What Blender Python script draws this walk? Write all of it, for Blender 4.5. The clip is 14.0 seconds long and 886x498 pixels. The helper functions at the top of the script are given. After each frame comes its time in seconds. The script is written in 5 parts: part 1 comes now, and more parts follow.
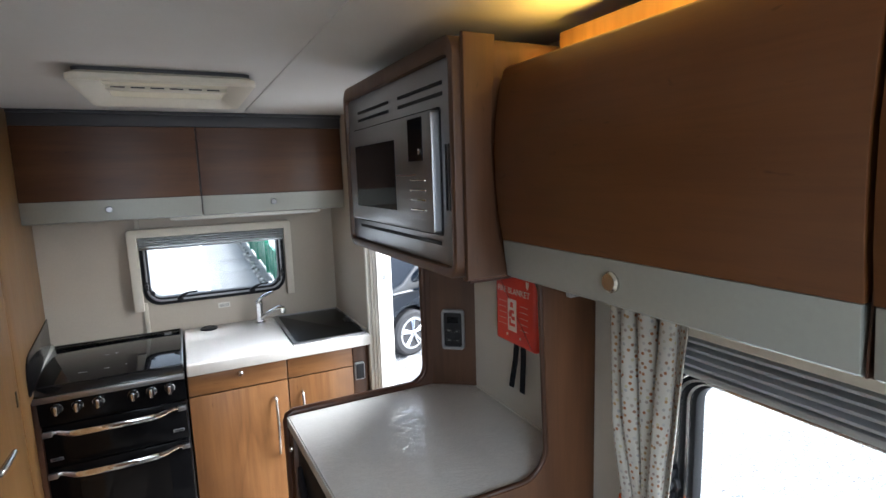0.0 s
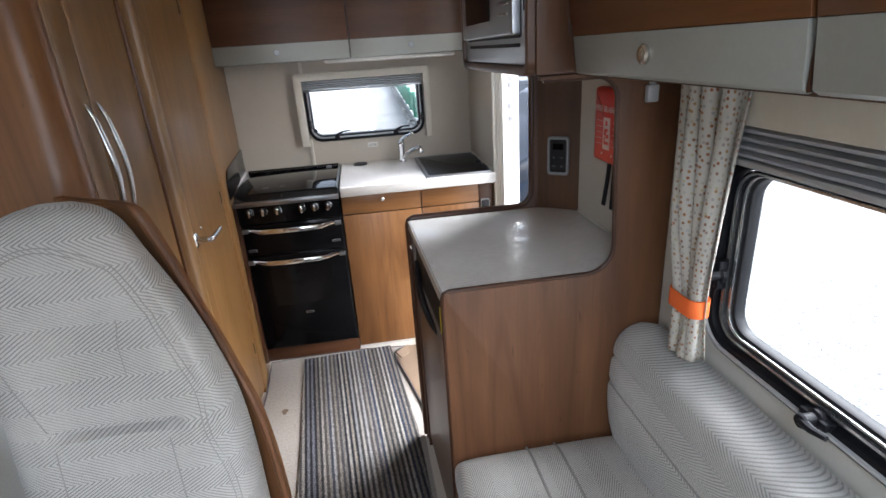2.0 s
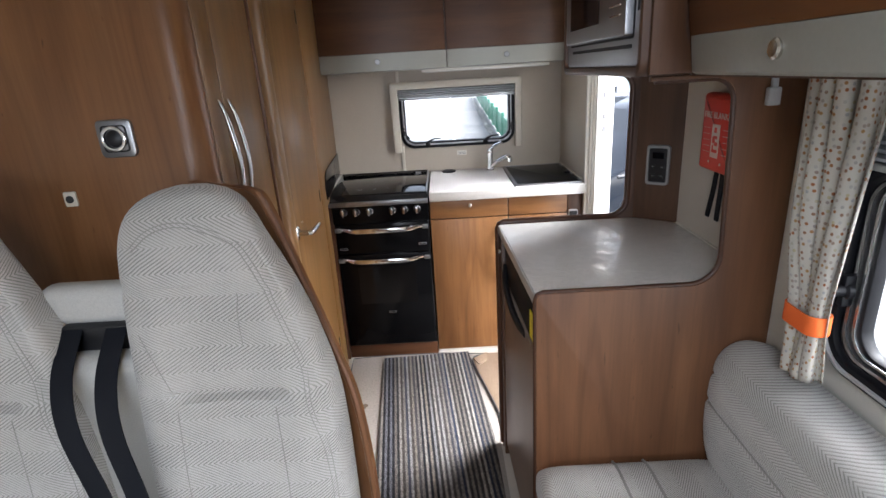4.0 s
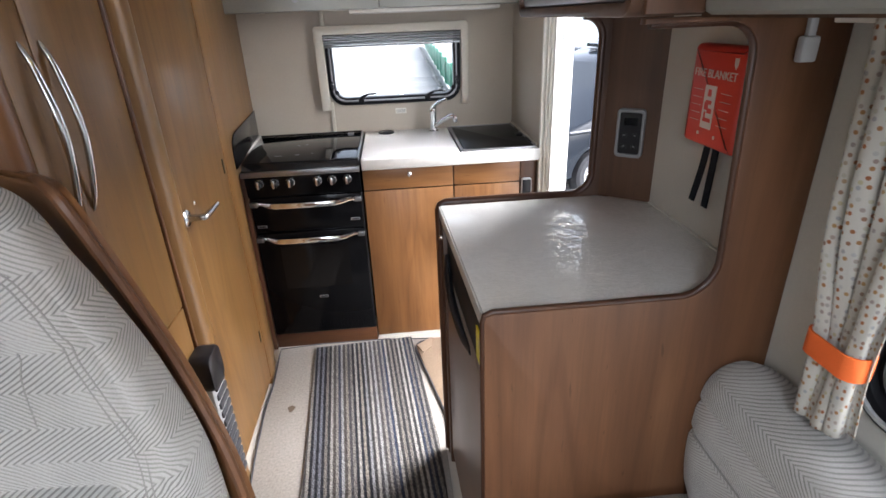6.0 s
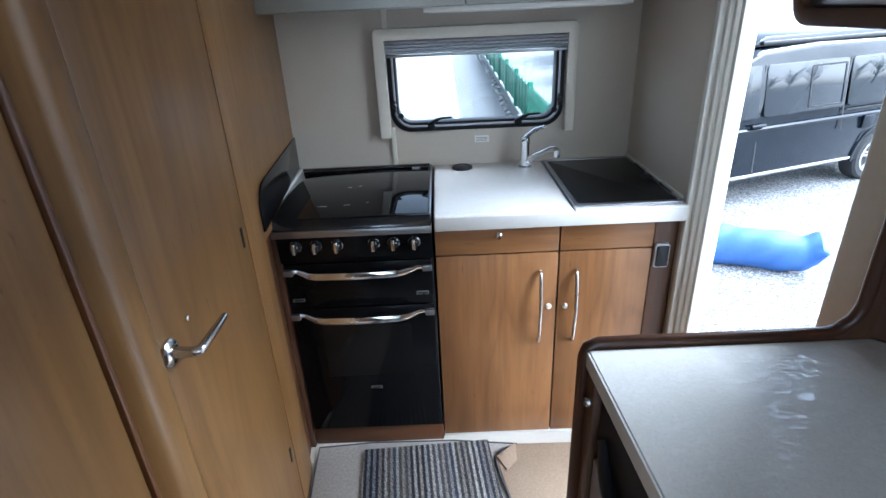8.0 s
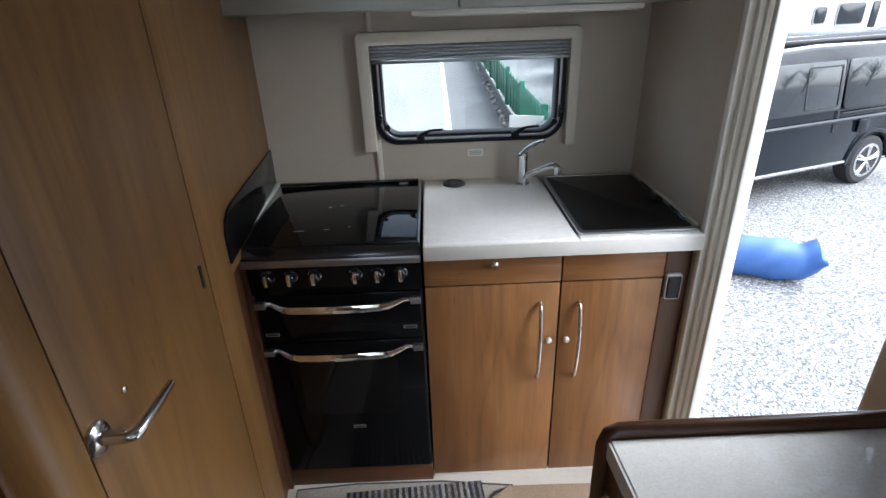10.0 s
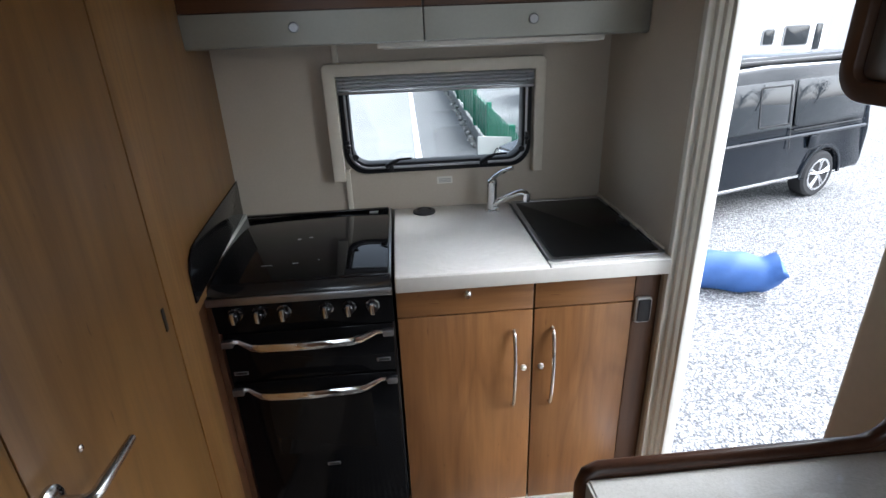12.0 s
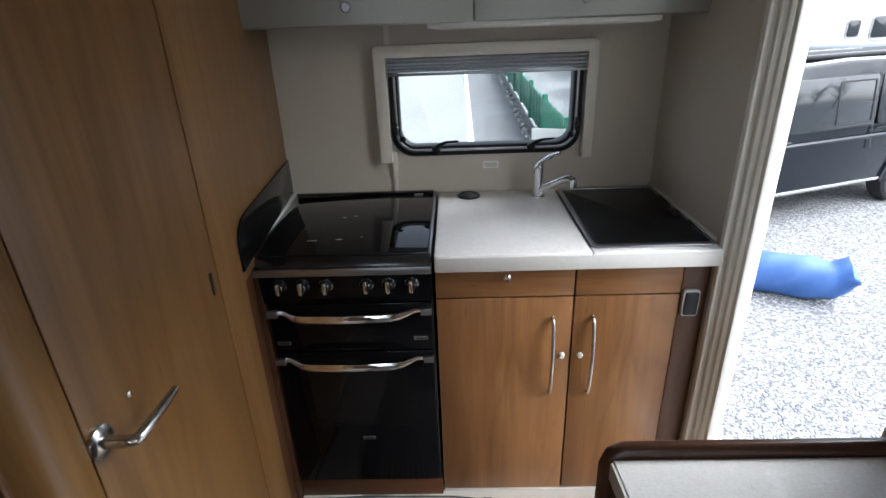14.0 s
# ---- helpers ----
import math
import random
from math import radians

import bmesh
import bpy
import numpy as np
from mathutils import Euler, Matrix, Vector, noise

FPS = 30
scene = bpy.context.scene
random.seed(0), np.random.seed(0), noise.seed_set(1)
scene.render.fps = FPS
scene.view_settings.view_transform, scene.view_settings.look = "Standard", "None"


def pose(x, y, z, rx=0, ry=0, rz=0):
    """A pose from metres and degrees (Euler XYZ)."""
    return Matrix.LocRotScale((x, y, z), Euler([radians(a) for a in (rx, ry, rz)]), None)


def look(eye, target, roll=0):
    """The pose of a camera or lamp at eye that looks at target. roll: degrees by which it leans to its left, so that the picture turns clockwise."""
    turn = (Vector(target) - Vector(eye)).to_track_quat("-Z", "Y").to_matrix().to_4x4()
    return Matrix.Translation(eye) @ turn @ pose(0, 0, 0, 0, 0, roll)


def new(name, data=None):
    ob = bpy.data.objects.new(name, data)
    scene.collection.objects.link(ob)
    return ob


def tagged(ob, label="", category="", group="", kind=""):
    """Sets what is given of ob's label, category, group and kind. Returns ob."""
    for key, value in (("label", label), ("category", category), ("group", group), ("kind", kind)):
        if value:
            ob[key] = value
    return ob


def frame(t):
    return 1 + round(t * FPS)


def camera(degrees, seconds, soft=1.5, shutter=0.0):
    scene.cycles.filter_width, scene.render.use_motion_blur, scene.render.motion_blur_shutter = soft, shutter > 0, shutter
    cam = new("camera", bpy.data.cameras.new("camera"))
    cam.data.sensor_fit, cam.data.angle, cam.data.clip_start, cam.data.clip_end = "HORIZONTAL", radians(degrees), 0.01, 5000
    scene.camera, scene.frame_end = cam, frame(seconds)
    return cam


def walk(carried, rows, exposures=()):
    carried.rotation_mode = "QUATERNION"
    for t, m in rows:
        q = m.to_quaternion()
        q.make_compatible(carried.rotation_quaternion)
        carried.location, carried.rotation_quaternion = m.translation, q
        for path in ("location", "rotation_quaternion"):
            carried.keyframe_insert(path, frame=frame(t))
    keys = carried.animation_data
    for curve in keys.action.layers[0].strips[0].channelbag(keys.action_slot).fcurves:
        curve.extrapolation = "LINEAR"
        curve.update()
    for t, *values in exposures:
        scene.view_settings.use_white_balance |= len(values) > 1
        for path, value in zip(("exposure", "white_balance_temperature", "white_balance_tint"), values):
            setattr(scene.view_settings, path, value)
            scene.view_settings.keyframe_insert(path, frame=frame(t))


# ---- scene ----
cam = camera(80.8, 14.0, shutter=0.25)
PATH = [
    (0, (1.218, 1.038, 1.646), (2.1, 2.811, 1.358), -1.8),
    (0.5, (1.18, 1.038, 1.634), (2.139, 2.763, 1.313), -2.3),
    (1, (1.162, 0.858, 1.563), (1.906, 2.641, 1.046), -1.9),
    (1.5, (1.23, 0.791, 1.526), (1.697, 2.611, 0.841), -3.0),
    (2, (1.317, 0.794, 1.514), (1.569, 2.643, 0.794), -3.8),
    (2.5, (1.338, 0.788, 1.513), (1.399, 2.668, 0.836), -3.9),
    (3, (1.306, 0.758, 1.508), (1.247, 2.653, 0.87), -3.6),
    (3.2, (1.294, 0.759, 1.506), (1.198, 2.655, 0.877), -3.8),
    (5.5, (1.235, 0.969, 1.443), (1.393, 2.807, 0.670), -2.4),
    (6, (1.326, 1.115, 1.461), (1.477, 2.932, 0.639), -2.3),
    (6.5, (1.303, 1.233, 1.449), (1.419, 3.046, 0.613), -2.3),
    (7, (1.189, 1.418, 1.490), (1.419, 3.226, 0.667), -1.7),
    (7.5, (1.137, 1.578, 1.479), (1.271, 3.395, 0.654), -2.2),
    (8, (1.209, 1.819, 1.485), (1.195, 3.636, 0.649), -2.7),
    (10.3, (1.213, 2.008, 1.506), (1.243, 3.818, 0.655), -2.1),
    (10.5, (1.239, 2.0, 1.507), (1.275, 3.814, 0.666), -2.4),
    (11, (1.233, 2.011, 1.533), (1.314, 3.838, 0.723), -2.2),
    (11.5, (1.211, 2.043, 1.526), (1.316, 3.873, 0.726), -2.1),
    (12, (1.216, 2.028, 1.531), (1.35, 3.862, 0.743), -2.2),
    (12.5, (1.195, 2.019, 1.517), (1.357, 3.854, 0.74), -2.0),
    (13, (1.203, 2.021, 1.519), (1.356, 3.852, 0.728), -2.2),
    (13.5, (1.207, 2.028, 1.519), (1.296, 3.857, 0.712), -2.3),
    (14, (1.241, 2.013, 1.500), (1.182, 3.842, 0.695), -2.2),
]
EXPOSURES = [(0.0, 2.66, 5700.0, 8.0), (1.5, 2.58, 5750.0, 10.0), (3.2, 2.72, 5900.0, 13.0), (5.5, 2.68, 5950.0, 13.0), (6.5, 3.0, 5750.0, 11.0), (7.5, 2.64, 5150.0, 5.0), (8.2, 2.42, 5000.0, 5.0), (10.3, 1.82, 5650.0, 8.0), (14.0, 1.8, 5700.0, 8.0)]
walk(cam, [(t, look(eye, target, roll)) for t, eye, target, roll in PATH], EXPOSURES)

# ---- world, sun and large lights ----
world = bpy.data.worlds.new("sky")
world.use_nodes = True
scene.world = world
wn = world.node_tree.nodes
sky = wn.new("ShaderNodeTexSky")
sky.sky_type, sky.sun_disc = "NISHITA", False
sky.sun_elevation, sky.sun_rotation = radians(40), radians(115)
sky.air_density, sky.dust_density, sky.ozone_density = 1.0, 4.0, 0.6
wn["Background"].inputs["Strength"].default_value = 0.15
veil = wn.new("ShaderNodeHueSaturation")  # thin bright cloud takes most of the blue away
veil.inputs["Saturation"].default_value = 0.3
world.node_tree.links.new(sky.outputs[0], veil.inputs["Color"])
world.node_tree.links.new(veil.outputs[0], wn["Background"].inputs["Color"])

sun_data = bpy.data.lights.new("sun", "SUN")
sun_data.energy, sun_data.angle, sun_data.color = 2.7, radians(35), (1.0, 0.96, 0.9)
sun = new("sun", sun_data)
sun.matrix_world = look((30, 14, 28), (0, 0, 0))


def area(name, eye, target, w, h, power, color=(1, 1, 1)):
    d = bpy.data.lights.new(name, "AREA")
    d.shape, d.size, d.size_y, d.energy, d.color = "RECTANGLE", w, h, power, color
    ob = new(name, d)
    ob.matrix_world = look(eye, target)
    return ob


# daylight through the cab windscreen behind the lounge
area("windscreen_daylight", (0.75, -1.52, 1.15), (0.6, 1.2, 0.4), 1.4, 0.55, 1.1, (0.9, 0.96, 1.0)).data.spread = radians(105)
# added overhead fill lamp over the lounge, for an assumed, unseen roof hatch
area("roof_hatch_daylight", (1.15, 0.15, 1.925), (1.15, 0.2, 0.0), 0.6, 0.6, 3.8, (0.92, 0.97, 1.0))
# amber strip lamp above the lounge lockers
strip = area("locker_strip_lamp", (1.845, 0.95, 1.84), (1.845, 0.95, 1.94), 0.035, 1.8, 1.1, (1.0, 0.54, 0.08))
strip.matrix_world = pose(1.845, 0.95, 1.84, 0, 180, 0)


# ---- materials ----
def mat(name, color, rough=0.5, metal=0.0, spec=0.5, coat=0.0):
    m = bpy.data.materials.new(name)
    m.use_nodes = True
    b = m.node_tree.nodes["Principled BSDF"]
    b.inputs["Base Color"].default_value = (*color, 1)
    b.inputs["Roughness"].default_value = rough
    b.inputs["Metallic"].default_value = metal
    b.inputs["Specular IOR Level"].default_value = spec
    b.inputs["Coat Weight"].default_value = coat
    b.inputs["Coat Roughness"].default_value = 0.1
    return m


class Nodes:
    def __init__(self, m):
        self.t = m.node_tree
        self.b = self.t.nodes["Principled BSDF"]

    def add(self, kind, **inputs):
        n = self.t.nodes.new("ShaderNode" + kind)
        for k, v in inputs.items():
            n.inputs[k.replace("_", " ")].default_value = v
        return n

    def link(self, a, b):
        self.t.links.new(a, b)

    def coords(self, scale=(1, 1, 1)):
        c, mp = self.add("TexCoord"), self.add("Mapping")
        mp.inputs["Scale"].default_value = scale
        self.link(c.outputs["Object"], mp.inputs["Vector"])
        return mp.outputs[0]

    def noise(self, scale, detail=4, rough=0.55, stretch=(1, 1, 1), dist=0.0):
        n = self.add("TexNoise", Scale=scale, Detail=detail, Roughness=rough, Distortion=dist)
        self.link(self.coords(stretch), n.inputs["Vector"])
        return n.outputs["Fac"]

    def ramp(self, fac, stops):
        r = self.add("ValToRGB")
        e = r.color_ramp.elements
        while len(e) < len(stops):
            e.new(0.5)
        for el, (p, c) in zip(e, stops):
            el.position, el.color = p, (*c, 1)
        self.link(fac, r.inputs[0])
        return r.outputs[0]

    def mix(self, fac, a, b, mode="MIX"):
        n = self.t.nodes.new("ShaderNodeMix")
        n.data_type, n.blend_type = "RGBA", mode
        for sock, v in ((n.inputs[0], fac), (n.inputs[6], a), (n.inputs[7], b)):
            if hasattr(v, "is_linked"):
                self.link(v, sock)
            else:
                sock.default_value = v if isinstance(v, float) else (*v, 1)
        return n.outputs[2]

    def math(self, op, a, b=0.0):
        n = self.t.nodes.new("ShaderNodeMath")
        n.operation = op
        for sock, v in ((n.inputs[0], a), (n.inputs[1], b)):
            if hasattr(v, "is_linked"):
                self.link(v, sock)
            else:
                sock.default_value = v
        return n.outputs[0]

    def bump(self, height, strength=0.2, dist=0.002):
        n = self.add("Bump", Strength=strength, Distance=dist)
        self.link(height, n.inputs["Height"])
        self.link(n.outputs[0], self.b.inputs["Normal"])

    def rough(self, fac, lo, hi):
        n = self.add("MapRange")
        n.inputs["To Min"].default_value, n.inputs["To Max"].default_value = lo, hi
        self.link(fac, n.inputs["Value"])
        self.link(n.outputs[0], self.b.inputs["Roughness"])


def wood(name, dark, mid, light, axis, rough=0.32, figure=1.0):
    """Laminate with long wandering grain along one axis, cathedral figure, pores and short flecks."""
    m = mat(name, mid, rough, 0, 0.45)
    n = Nodes(m)
    k = {"x": (0.1, 1, 1), "y": (1, 0.1, 1), "z": (1, 1, 0.09)}[axis]
    long = lambda f: tuple(v * (f if v < 0.5 else 1) for v in k)
    broad = n.noise(6.5, 3, 0.55, k, 1.6)
    drift = n.noise(3.2, 2, 0.5, long(1.6), 0.8)
    rings = n.math("ADD", n.math("MULTIPLY", n.math("SINE", n.math("MULTIPLY", drift, 62.0)), 0.5), 0.5)
    fine = n.noise(120, 5, 0.7, long(0.4))
    streak = n.noise(30, 4, 0.65, long(0.7), 1.1)
    fleck = n.noise(75, 2, 0.5, long(2.6), 0.4)
    col = n.ramp(broad, [(0.22, dark), (0.5, mid), (0.78, light)])
    pores = n.ramp(fine, [(0.3, (0.8, 0.79, 0.78)), (0.55, (1, 1, 1))])
    lines = n.ramp(streak, [(0.36, (0.8, 0.78, 0.75)), (0.5, (1, 1, 1)), (0.68, (1.08, 1.08, 1.06))])
    heart = n.ramp(rings, [(0.0, (0.8, 0.77, 0.74)), (0.22, (0.97, 0.97, 0.96)), (0.8, (1.03, 1.03, 1.02)), (1.0, (1.1, 1.1, 1.08))])
    spots = n.ramp(fleck, [(0.71, (1, 1, 1)), (0.77, (0.5, 0.44, 0.4))])
    blot = n.ramp(n.noise(2.2, 2), [(0.3, (0.9, 0.88, 0.86)), (0.7, (1.07, 1.06, 1.05))])
    for layer, share in ((pores, 0.7), (lines, 0.4), (heart, 0.55 * figure), (spots, 0.75), (blot, 1.0)):
        col = n.mix(share, col, layer, "MULTIPLY")
    n.link(col, n.b.inputs["Base Color"])
    n.rough(fine, rough - 0.05, rough + 0.12)
    n.bump(fine, 0.08, 0.0006)
    return m


WD, WM, WL = (0.14, 0.06, 0.023), (0.178, 0.08, 0.031), (0.215, 0.104, 0.043)
wood_v = wood("cherry laminate upright grain", WD, WM, WL, "z")
wood_w = wood("golden cherry laminate upright grain", (0.158, 0.079, 0.024), (0.196, 0.102, 0.033), (0.235, 0.131, 0.046), "z")
wood_panel = wood("brown cherry laminate panel", (0.105, 0.045, 0.02), (0.138, 0.062, 0.028), (0.172, 0.083, 0.039), "z", 0.4, 1.7)
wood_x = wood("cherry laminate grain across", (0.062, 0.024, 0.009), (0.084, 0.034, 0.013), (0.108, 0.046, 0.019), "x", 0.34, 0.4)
wood_y = wood("cherry laminate grain along", (0.082, 0.03, 0.009), (0.108, 0.041, 0.012), (0.138, 0.056, 0.018), "y", 0.36, 0.4)
wood_dark = wood("walnut edge trim", (0.045, 0.018, 0.01), (0.065, 0.027, 0.014), (0.09, 0.04, 0.022), "z", 0.28)
wood_brown = wood("brown laminate panel", (0.06, 0.027, 0.013), (0.085, 0.04, 0.02), (0.11, 0.055, 0.029), "z", 0.4)


def plain(name, color, rough=0.5, metal=0.0, grain=60, amount=0.06, relief=0.1, spec=0.5, coat=0.0):
    """A painted or moulded surface with fine grain and faint soiling."""
    m = mat(name, color, rough, metal, spec, coat)
    n = Nodes(m)
    a, b = n.noise(grain, 4), n.noise(3.1, 3)
    lo = tuple(c * (1 - amount) for c in color)
    hi = tuple(min(1, c * (1 + amount)) for c in color)
    col = n.mix(a, lo, hi)
    soil = n.ramp(b, [(0.3, (0.93, 0.92, 0.9)), (0.65, (1, 1, 1))])
    n.link(n.mix(1.0, col, soil, "MULTIPLY"), n.b.inputs["Base Color"])
    n.rough(b, max(0.02, rough - 0.05), rough + 0.08)
    if relief:
        n.bump(a, relief, 0.0008)
    return m


cream = plain("cream vinyl wallboard", (0.5, 0.447, 0.37), 0.5, grain=160, relief=0.12)
lounge_cream = plain("pale cream wall lining", (0.6, 0.575, 0.52), 0.55, grain=160, relief=0.12)
ceiling_mat = plain("off-white roof lining", (0.56, 0.55, 0.53), 0.6, grain=200, relief=0.15)
grey_strip = plain("silver-grey locker facing", (0.3, 0.302, 0.272), 0.36, 0.2, grain=120, relief=0.05)
white_plastic = plain("white plastic", (0.72, 0.71, 0.66), 0.35, relief=0.03)
cream_plastic = plain("cream plastic frame", (0.66, 0.62, 0.53), 0.4, relief=0.03)
grey_plastic = plain("grey plastic", (0.4, 0.4, 0.4), 0.4, relief=0.03)
mid_grey = plain("mid grey plastic", (0.24, 0.24, 0.245), 0.4, relief=0.03)
dark_grey = plain("dark grey plastic", (0.13, 0.13, 0.14), 0.4, relief=0.03)
black_plastic = plain("black plastic", (0.011, 0.011, 0.013), 0.35, relief=0.05, spec=0.35)
black_rubber = plain("black rubber seal", (0.01, 0.01, 0.012), 0.5, relief=0.05, spec=0.2)
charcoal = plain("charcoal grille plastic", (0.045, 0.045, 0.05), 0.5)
chrome = mat("polished chrome", (0.78, 0.78, 0.78), 0.08, 1.0)
steel = plain("brushed steel", (0.34, 0.345, 0.36), 0.34, 1.0, grain=220, relief=0.05)
satin = plain("satin nickel", (0.62, 0.6, 0.56), 0.25, 1.0, relief=0.0)
cover_glass = plain("smoked textured glass", (0.006, 0.006, 0.0065), 0.3, grain=90, relief=0.12, spec=0.2)
black_glass = mat("black tempered glass", (0.005, 0.005, 0.006), 0.05, 0, 0.3)
oven_glass = mat("black oven glass", (0.004, 0.004, 0.0045), 0.12, 0, 0.13)
enamel = plain("black enamel", (0.008, 0.008, 0.009), 0.16, relief=0.0)
dark_window = mat("smoked oven window", (0.006, 0.0055, 0.0055), 0.06, 0, 0.15)
red_cloth = plain("red vinyl pouch", (0.72, 0.045, 0.025), 0.36, grain=22, relief=0.9)
bow_chrome = plain("brushed chrome", (0.58, 0.58, 0.58), 0.2, 1.0, grain=300, relief=0.0)
print_white = mat("white print", (0.75, 0.62, 0.55), 0.6)
print_grey = mat("grey print", (0.3, 0.3, 0.3), 0.5)
print_black = mat("black print", (0.03, 0.03, 0.03), 0.5)
yellow_mat = plain("yellow sticker", (0.85, 0.72, 0.03), 0.45, relief=0)
orange_mat = plain("orange felt band", (0.8, 0.14, 0.02), 0.8, grain=300, relief=0.3)
webbing = plain("black seat-belt webbing", (0.008, 0.009, 0.013), 0.7, grain=400, relief=0.4, spec=0.15)
fridge_door_mat = plain("taupe fridge door", (0.2, 0.15, 0.115), 0.3, grain=40)
carpet_mat = plain("beige carpet", (0.3, 0.272, 0.245), 0.95, grain=110, amount=0.4, relief=0.9, spec=0.1)
stain_mat = plain("brown stain", (0.12, 0.09, 0.065), 0.95, grain=200, amount=0.3, relief=0.4, spec=0.1)
mat_tan = plain("tan doormat", (0.28, 0.207, 0.145), 0.95, grain=150, amount=0.25, relief=0.9, spec=0.1)
floor_mat = plain("pale vinyl floor", (0.5, 0.46, 0.4), 0.4, grain=50)
bag_blue = plain("blue tarpaulin bag", (0.045, 0.115, 0.33), 0.65, grain=25, amount=0.15, relief=0.4)


def worktop_material():
    m = mat("pale stone-effect worktop", (0.5, 0.47, 0.42), 0.2)
    n = Nodes(m)
    a, b = n.noise(240, 5, 0.7), n.noise(9, 5, 0.6)
    col = n.ramp(a, [(0.3, (0.7, 0.685, 0.65)), (0.5, (0.78, 0.765, 0.735)), (0.72, (0.83, 0.815, 0.79))])
    n.link(n.mix(1.0, col, n.ramp(b, [(0.3, (0.93, 0.93, 0.92)), (0.7, (1, 1, 1))]), "MULTIPLY"), n.b.inputs["Base Color"])
    warp = n.noise(44, 4, 0.6, (0.6, 1.25, 1), 1.8)
    ridge = n.ramp(n.math("ABSOLUTE", n.math("SUBTRACT", warp, 0.5)), [(0.0, (1, 1, 1)), (0.08, (0, 0, 0))])
    patch = n.ramp(n.noise(7, 2), [(0.34, (0.2, 0.2, 0.2)), (0.5, (1, 1, 1))])
    film = n.add("Bump", Strength=1.0, Distance=0.0007)
    n.link(n.math("ADD", n.math("MULTIPLY", n.math("MULTIPLY", ridge, patch), 5.0), n.math("MULTIPLY", n.noise(14, 2), 4.0)), film.inputs["Height"])
    n.link(film.outputs[0], n.b.inputs["Coat Normal"])
    n.b.inputs["Coat Weight"].default_value = 1.0
    n.b.inputs["Coat Roughness"].default_value = 0.05
    n.b.inputs["Specular IOR Level"].default_value = 0.05
    n.rough(b, 0.34, 0.44)
    return m


worktop_mat = worktop_material()


def herringbone(name, u, v, pitch, base=(0.45, 0.445, 0.425), space="Object", deep=0.58):
    """Woven grey-beige cloth: fine twill lines that turn back at bands across u and run on along v."""
    m = mat(name, base, 0.92, 0, 0.15)
    n = Nodes(m)
    sep = n.add("SeparateXYZ")
    n.link(n.add("TexCoord").outputs[space], sep.inputs[0])
    uu = n.math("ADD", sep.outputs[u], n.math("MULTIPLY", n.noise(14, 2), 0.006))
    zig = n.math("PINGPONG", n.math("ADD", uu, 10.0), 0.05)
    run = n.math("ADD", n.math("MULTIPLY", zig, 0.85), n.math("MULTIPLY", sep.outputs[v], 0.5))
    line = n.math("SINE", n.math("MULTIPLY", run, 6.283 / pitch))
    fac = n.ramp(n.math("ADD", n.math("MULTIPLY", line, 0.5), 0.5), [(0.1, (0, 0, 0)), (0.5, (1, 1, 1))])
    th = n.noise(420, 3)
    worn = n.ramp(n.noise(9, 3, 0.6), [(0.34, (0.4, 0.4, 0.4)), (0.58, (0.9, 0.9, 0.9))])
    # every second band gets deeper rib colour, for how light catches the turned ribs
    turn = n.math("MULTIPLY", n.math("FLOORED_MODULO", n.math("FLOOR", n.math("MULTIPLY", n.math("ADD", uu, 10.0), 20.0)), 2.0), 0.3)
    rib = n.math("MULTIPLY", n.math("ADD", worn, turn), n.math("SUBTRACT", 1.0, fac))
    col = n.mix(rib, tuple(k * 1.15 for k in base), tuple(k * deep for k in base))
    col = n.mix(0.5, col, n.ramp(th, [(0.3, (0.78, 0.78, 0.77)), (0.7, (1.12, 1.12, 1.12))]), "MULTIPLY")
    col = n.mix(1.0, col, n.ramp(n.noise(5, 3), [(0.3, (0.92, 0.92, 0.91)), (0.7, (1, 1, 1))]), "MULTIPLY")
    n.link(col, n.b.inputs["Base Color"])
    n.bump(n.math("ADD", fac, n.math("MULTIPLY", th, 1.6)), 0.4, 0.0012)
    n.b.inputs["Sheen Weight"].default_value = 0.25
    return m


cloth_xz = herringbone("herringbone seat cloth", 1, 0, 0.0056, (0.4, 0.388, 0.368), "UV", 0.56)
cloth_yx = herringbone("herringbone bench cloth", 0, 1, 0.0052, (0.43, 0.415, 0.39))
cloth_yz = herringbone("herringbone bolster cloth", 2, 1, 0.0054, (0.42, 0.408, 0.385))
thread = mat("grey stitching", (0.25, 0.242, 0.225), 0.9)
cloth_plain = plain("plain light seat cloth", (0.46, 0.455, 0.435), 0.95, grain=300, amount=0.18, relief=0.5, spec=0.1)


